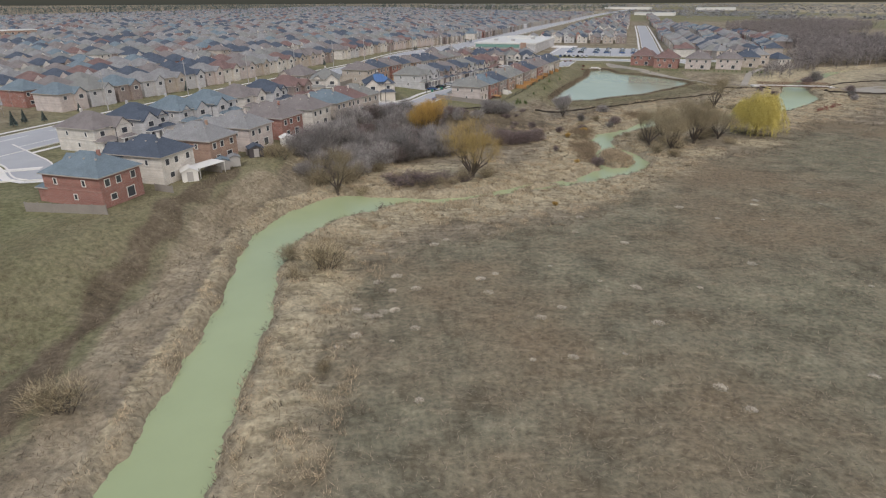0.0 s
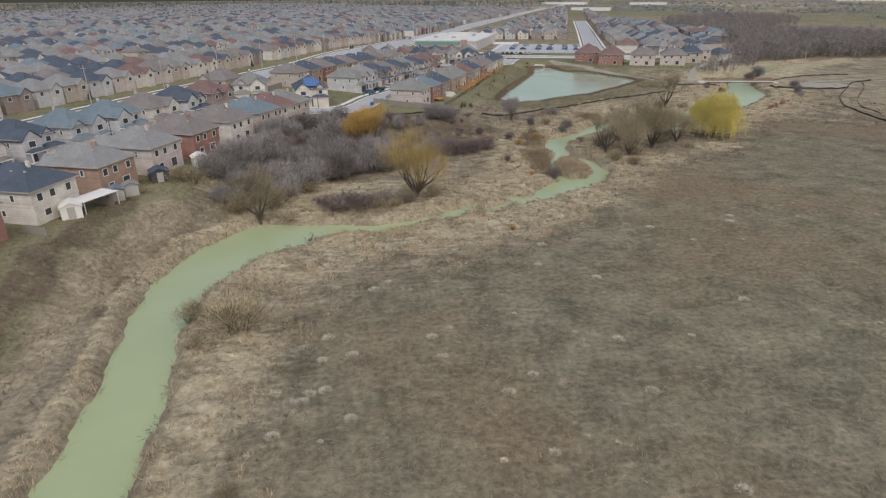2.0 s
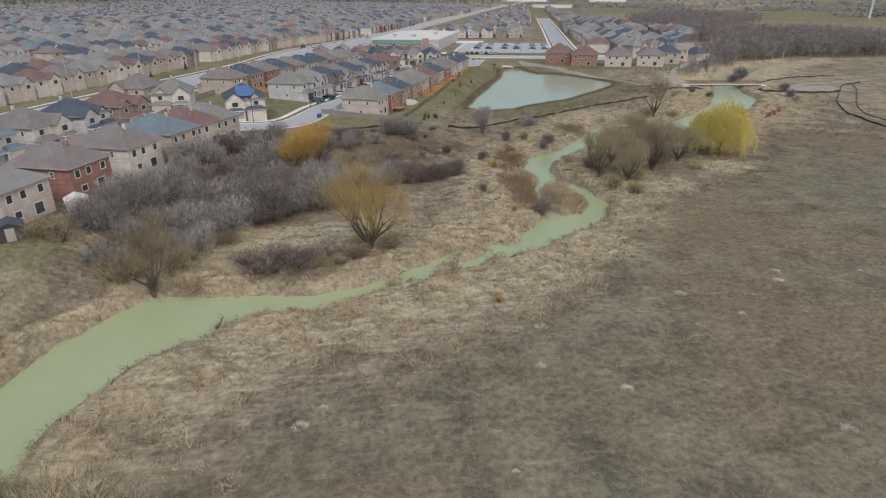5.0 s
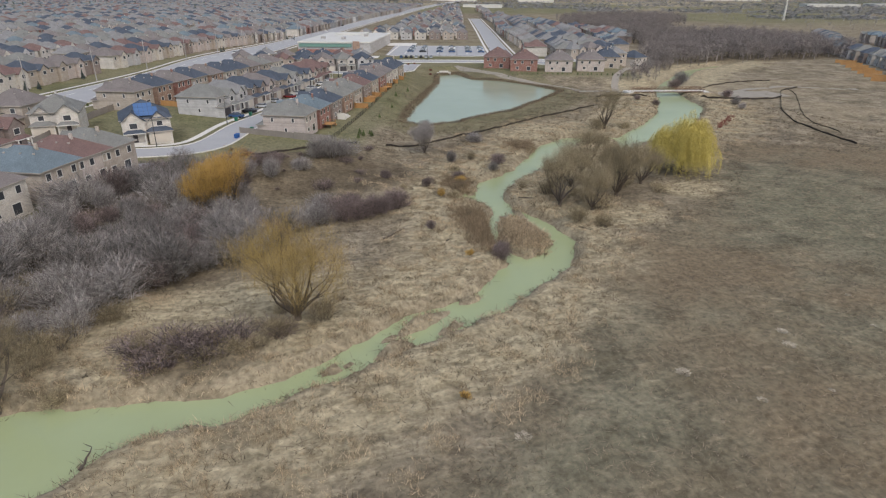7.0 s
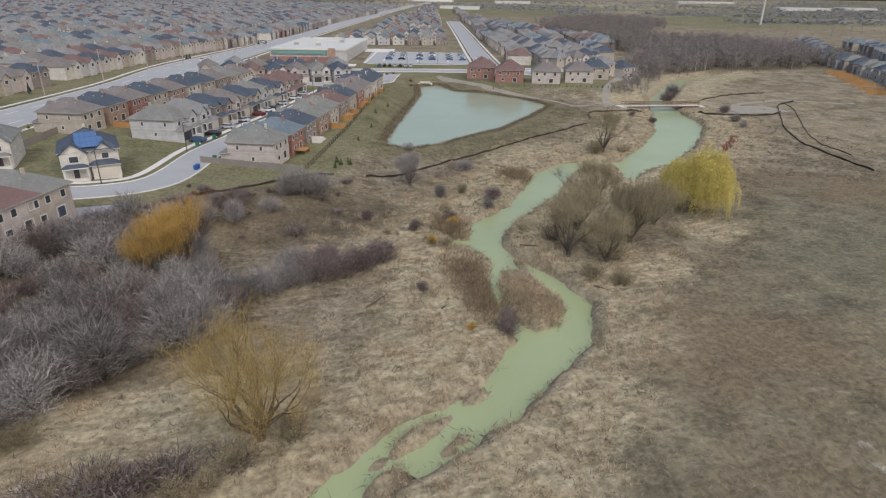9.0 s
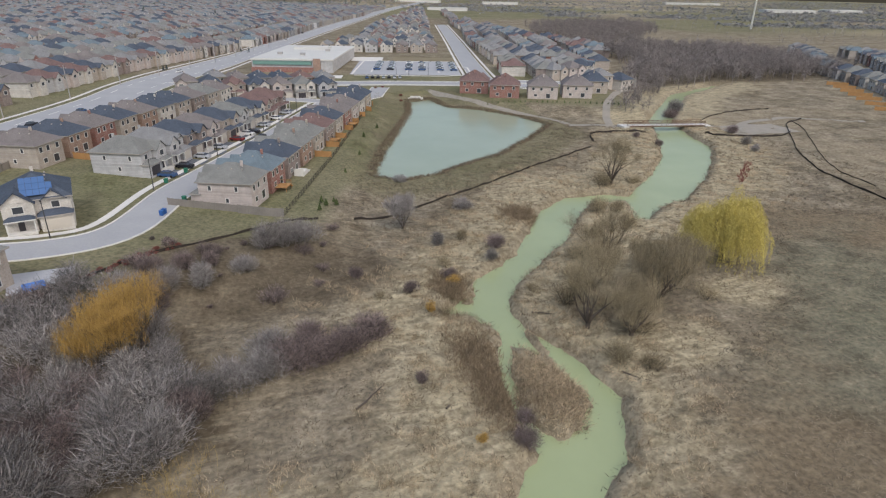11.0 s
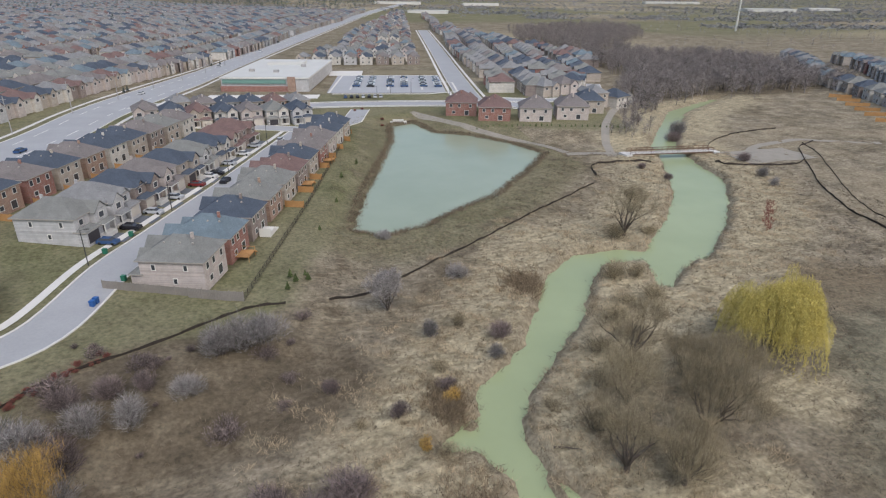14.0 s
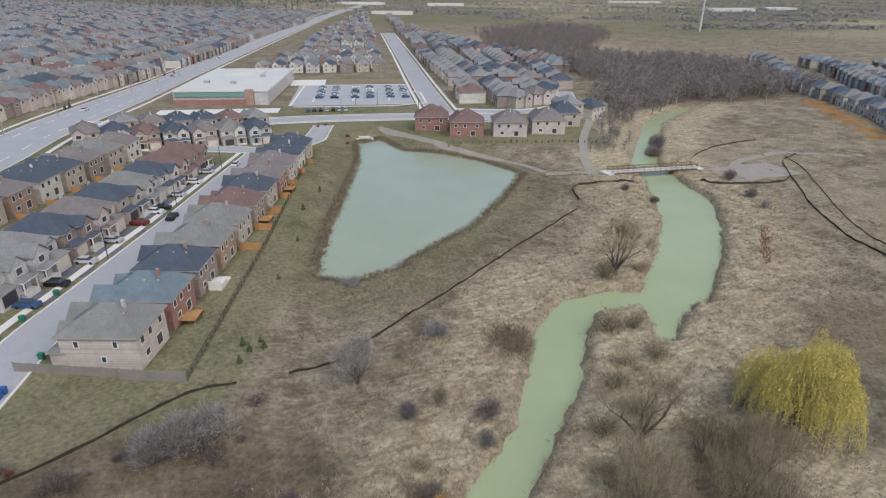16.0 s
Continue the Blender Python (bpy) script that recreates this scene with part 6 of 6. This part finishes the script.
xy = xy[creek_gap(xy[:, 0], xy[:, 1]) > 0]
scatter("island_reeds", plain("flattened_tan_reeds", (0.370, 0.295, 0.200), 0.95, 0.2, 1, rnd=0.6), "flattened tan reeds on the creek island", "reeds", [tuft_set(12, 0.035) for _ in range(4)],
        np.column_stack([xy, on_ground(xy), rs.uniform(0.7, 1.2, len(xy)), rs.uniform(0.4, 0.9, len(xy)), rs.uniform(0, 6.28, len(xy))]))
xy = rs.uniform((38, 250), (138, 392), (60000, 2))
pd = signed(POND, xy[:, 0], xy[:, 1])
xy = xy[(pd > -1.6) & (pd < 1.2)][:3600]
scatter("pond_rim_reeds", plain("brown_rim_reeds", (0.175, 0.138, 0.098), 0.95, 0.2, 1, rnd=0.6), "brown reeds along the rim of the pond", "reeds", [tuft_set(9, 0.04) for _ in range(4)],
        np.column_stack([xy, np.maximum(on_ground(xy), POND_Z - 0.1), rs.uniform(0.6, 1.1, len(xy)), rs.uniform(0.5, 1.1, len(xy)), rs.uniform(0, 6.28, len(xy))]))
xy = np.concatenate([rs.uniform((-120, 30), (-5, 215), (42000, 2)), rs.uniform((20, 225), (140, 395), (26000, 2))])
cd, pd = signed(CREST, xy[:, 0], xy[:, 1]), signed(POND, xy[:, 0], xy[:, 1])
xy = xy[((cd > -14) & (cd < 7) & (xy[:, 1] < 216)) | ((pd > -16) & (pd < -1.2) & (cd < 0))]
scatter("bank_grass", plain("olive_bank_grass", (0.165, 0.144, 0.088), 0.95, 0.2, 1, rnd=0.5), "rough olive grass on the banks", "grass", [tuft_set(7, 0.04) for _ in range(4)],
        np.column_stack([xy, on_ground(xy), rs.uniform(0.6, 1.2, len(xy)), rs.uniform(0.15, 0.4, len(xy)), rs.uniform(0, 6.28, len(xy))]))
xy = np.random.RandomState(6).uniform((-22, 28), (240, 240), (52000, 2))
xy = xy[signed(FIELD, xy[:, 0], xy[:, 1]) > -1]
scatter("field_stubble", plain("field_stubble_stalks", (0.205, 0.170, 0.125), 0.95, 0.2, 1, rnd=0.6), "short brown weed stalks across the field", "field stalks", [tuft_set(5, 0.04) for _ in range(6)],
        np.column_stack([xy, on_ground(xy), rs.uniform(0.7, 1.3, len(xy)), rs.uniform(0.2, 0.5, len(xy)), rs.uniform(0, 6.28, len(xy))]))
xy = np.random.RandomState(8).uniform((-30, 96), (70, 240), (9000, 2))
gap, fd, cd = creek_gap(xy[:, 0], xy[:, 1]), signed(FIELD, xy[:, 0], xy[:, 1]), signed(CREST, xy[:, 0], xy[:, 1])
xy = xy[(gap > 0.5) & (gap < 13) & (fd < -1) & (cd < -6) & (wavy(xy[:, 0], xy[:, 1], 0.5) > 0.15)][:1500]
scatter("sedge_tussocks", plain("sedge_stalks", (0.300, 0.235, 0.152), 0.95, 0.25, 1, rnd=0.65), "tall tan sedge tussocks on the low creek bank", "tussocks", [tuft_set(34, 0.022) for _ in range(5)],
        np.column_stack([xy, on_ground(xy), rs.uniform(0.6, 1.1, len(xy)), rs.uniform(0.4, 0.9, len(xy)), rs.uniform(0, 6.28, len(xy))]))
rl = random.Random(17)
for x, y, turn, size in ((22, 141.5, 30, 4.5), (31, 165, 35, 5), (20, 168, 40, 6), (52.5, 183, -30, 3.5), (50.5, 191, 20, 3), (57, 164.5, -50, 4), (25, 138.5, 20, 3), (-18, 121, 80, 3), (47, 190.5, 10, 2.5), (35, 152, 60, 3)):
    if creek_gap(x, y) < 0.8:
        continue
    b, p = Build(), Vector((0, 0, 0.12))
    for k in range(4):
        q = p + Vector((size / 4, rl.uniform(-0.25, 0.25) * size / 4, rl.uniform(-0.03, 0.06)))
        b.tube(p, q, 0.16 - k * 0.03, 0.13 - k * 0.03, 6)
        b.tube(q, q + Vector((0.2, rl.choice((-1, 1)) * rl.uniform(0.4, 0.9), rl.uniform(0.1, 0.5))), 0.05, 0.015, 4)
        p = q
    single("fallen_log", b, M_BARK, "weathered dark fallen branch by the creek", "log", "driftwood", at=pose(x, y, max(ground_z(x, y), WATER_Z), 0, 0, turn))
# bleached tufts that stand out on the field
TUFT_AT = [(-17.9, 74.7), (-15.9, 73.1), (-14.6, 73), (-13.9, 74.6), (-12.2, 75), (-9.1, 69.6), (-12.5, 86.2), (1, 84.5), (-6.4, 99.1), (24.6, 70.2), (26.4, 55.1), (46.9, 88.9),
           (1.9, 80), (8.5, 71.8), (25, 81.4), (28.5, 99.1), (62.7, 119.7), (-12.9, 81), (-15.4, 84.2), (-16.9, 67.2), (-18.6, 65.2), (-9.3, 82), (64.4, 122.6), (45.9, 118.3), (23.7, 113.7)]
rt = random.Random(13)
for _ in range(34):
    TUFT_AT.append((rt.uniform(-14, 120), rt.uniform(40, 135)))
tufts = []
for k in range(4):
    v, f = [], []
    r = random.Random(200 + k)
    for _ in range(420):
        a, q = r.uniform(0, 6.283), r.random() ** 0.5 * 0.75
        p = Vector((math.cos(a) * q, math.sin(a) * q, -0.05))
        blade(v, f, p, p + Vector((math.cos(a) * 0.5 * q + r.gauss(0, 0.15), math.sin(a) * 0.5 * q + r.gauss(0, 0.15), r.uniform(0.12, 0.4))), 0.03, r)
    me = bpy.data.meshes.new("grass_tuft")
    me.from_pydata(v, [], f)
    me.materials.append(M_TUFT)
    tufts.append(me)
for k, (x, y) in enumerate(TUFT_AT):
    if signed(FIELD, np.array([x]), np.array([y]))[0] > -3:
        ob = tagged(new("grass_tuft", tufts[k % 4]), "bleached dry grass tuft in the brown field", "grass tuft", "grass tufts")
        s = rt.uniform(0.35, 0.7) if k > 24 else rt.uniform(0.75, 1.0)
        ob.matrix_basis = pose(x, y, ground_z(x, y), 0, 0, rt.uniform(0, 360)) @ Matrix.Diagonal((s, s, s, 1))
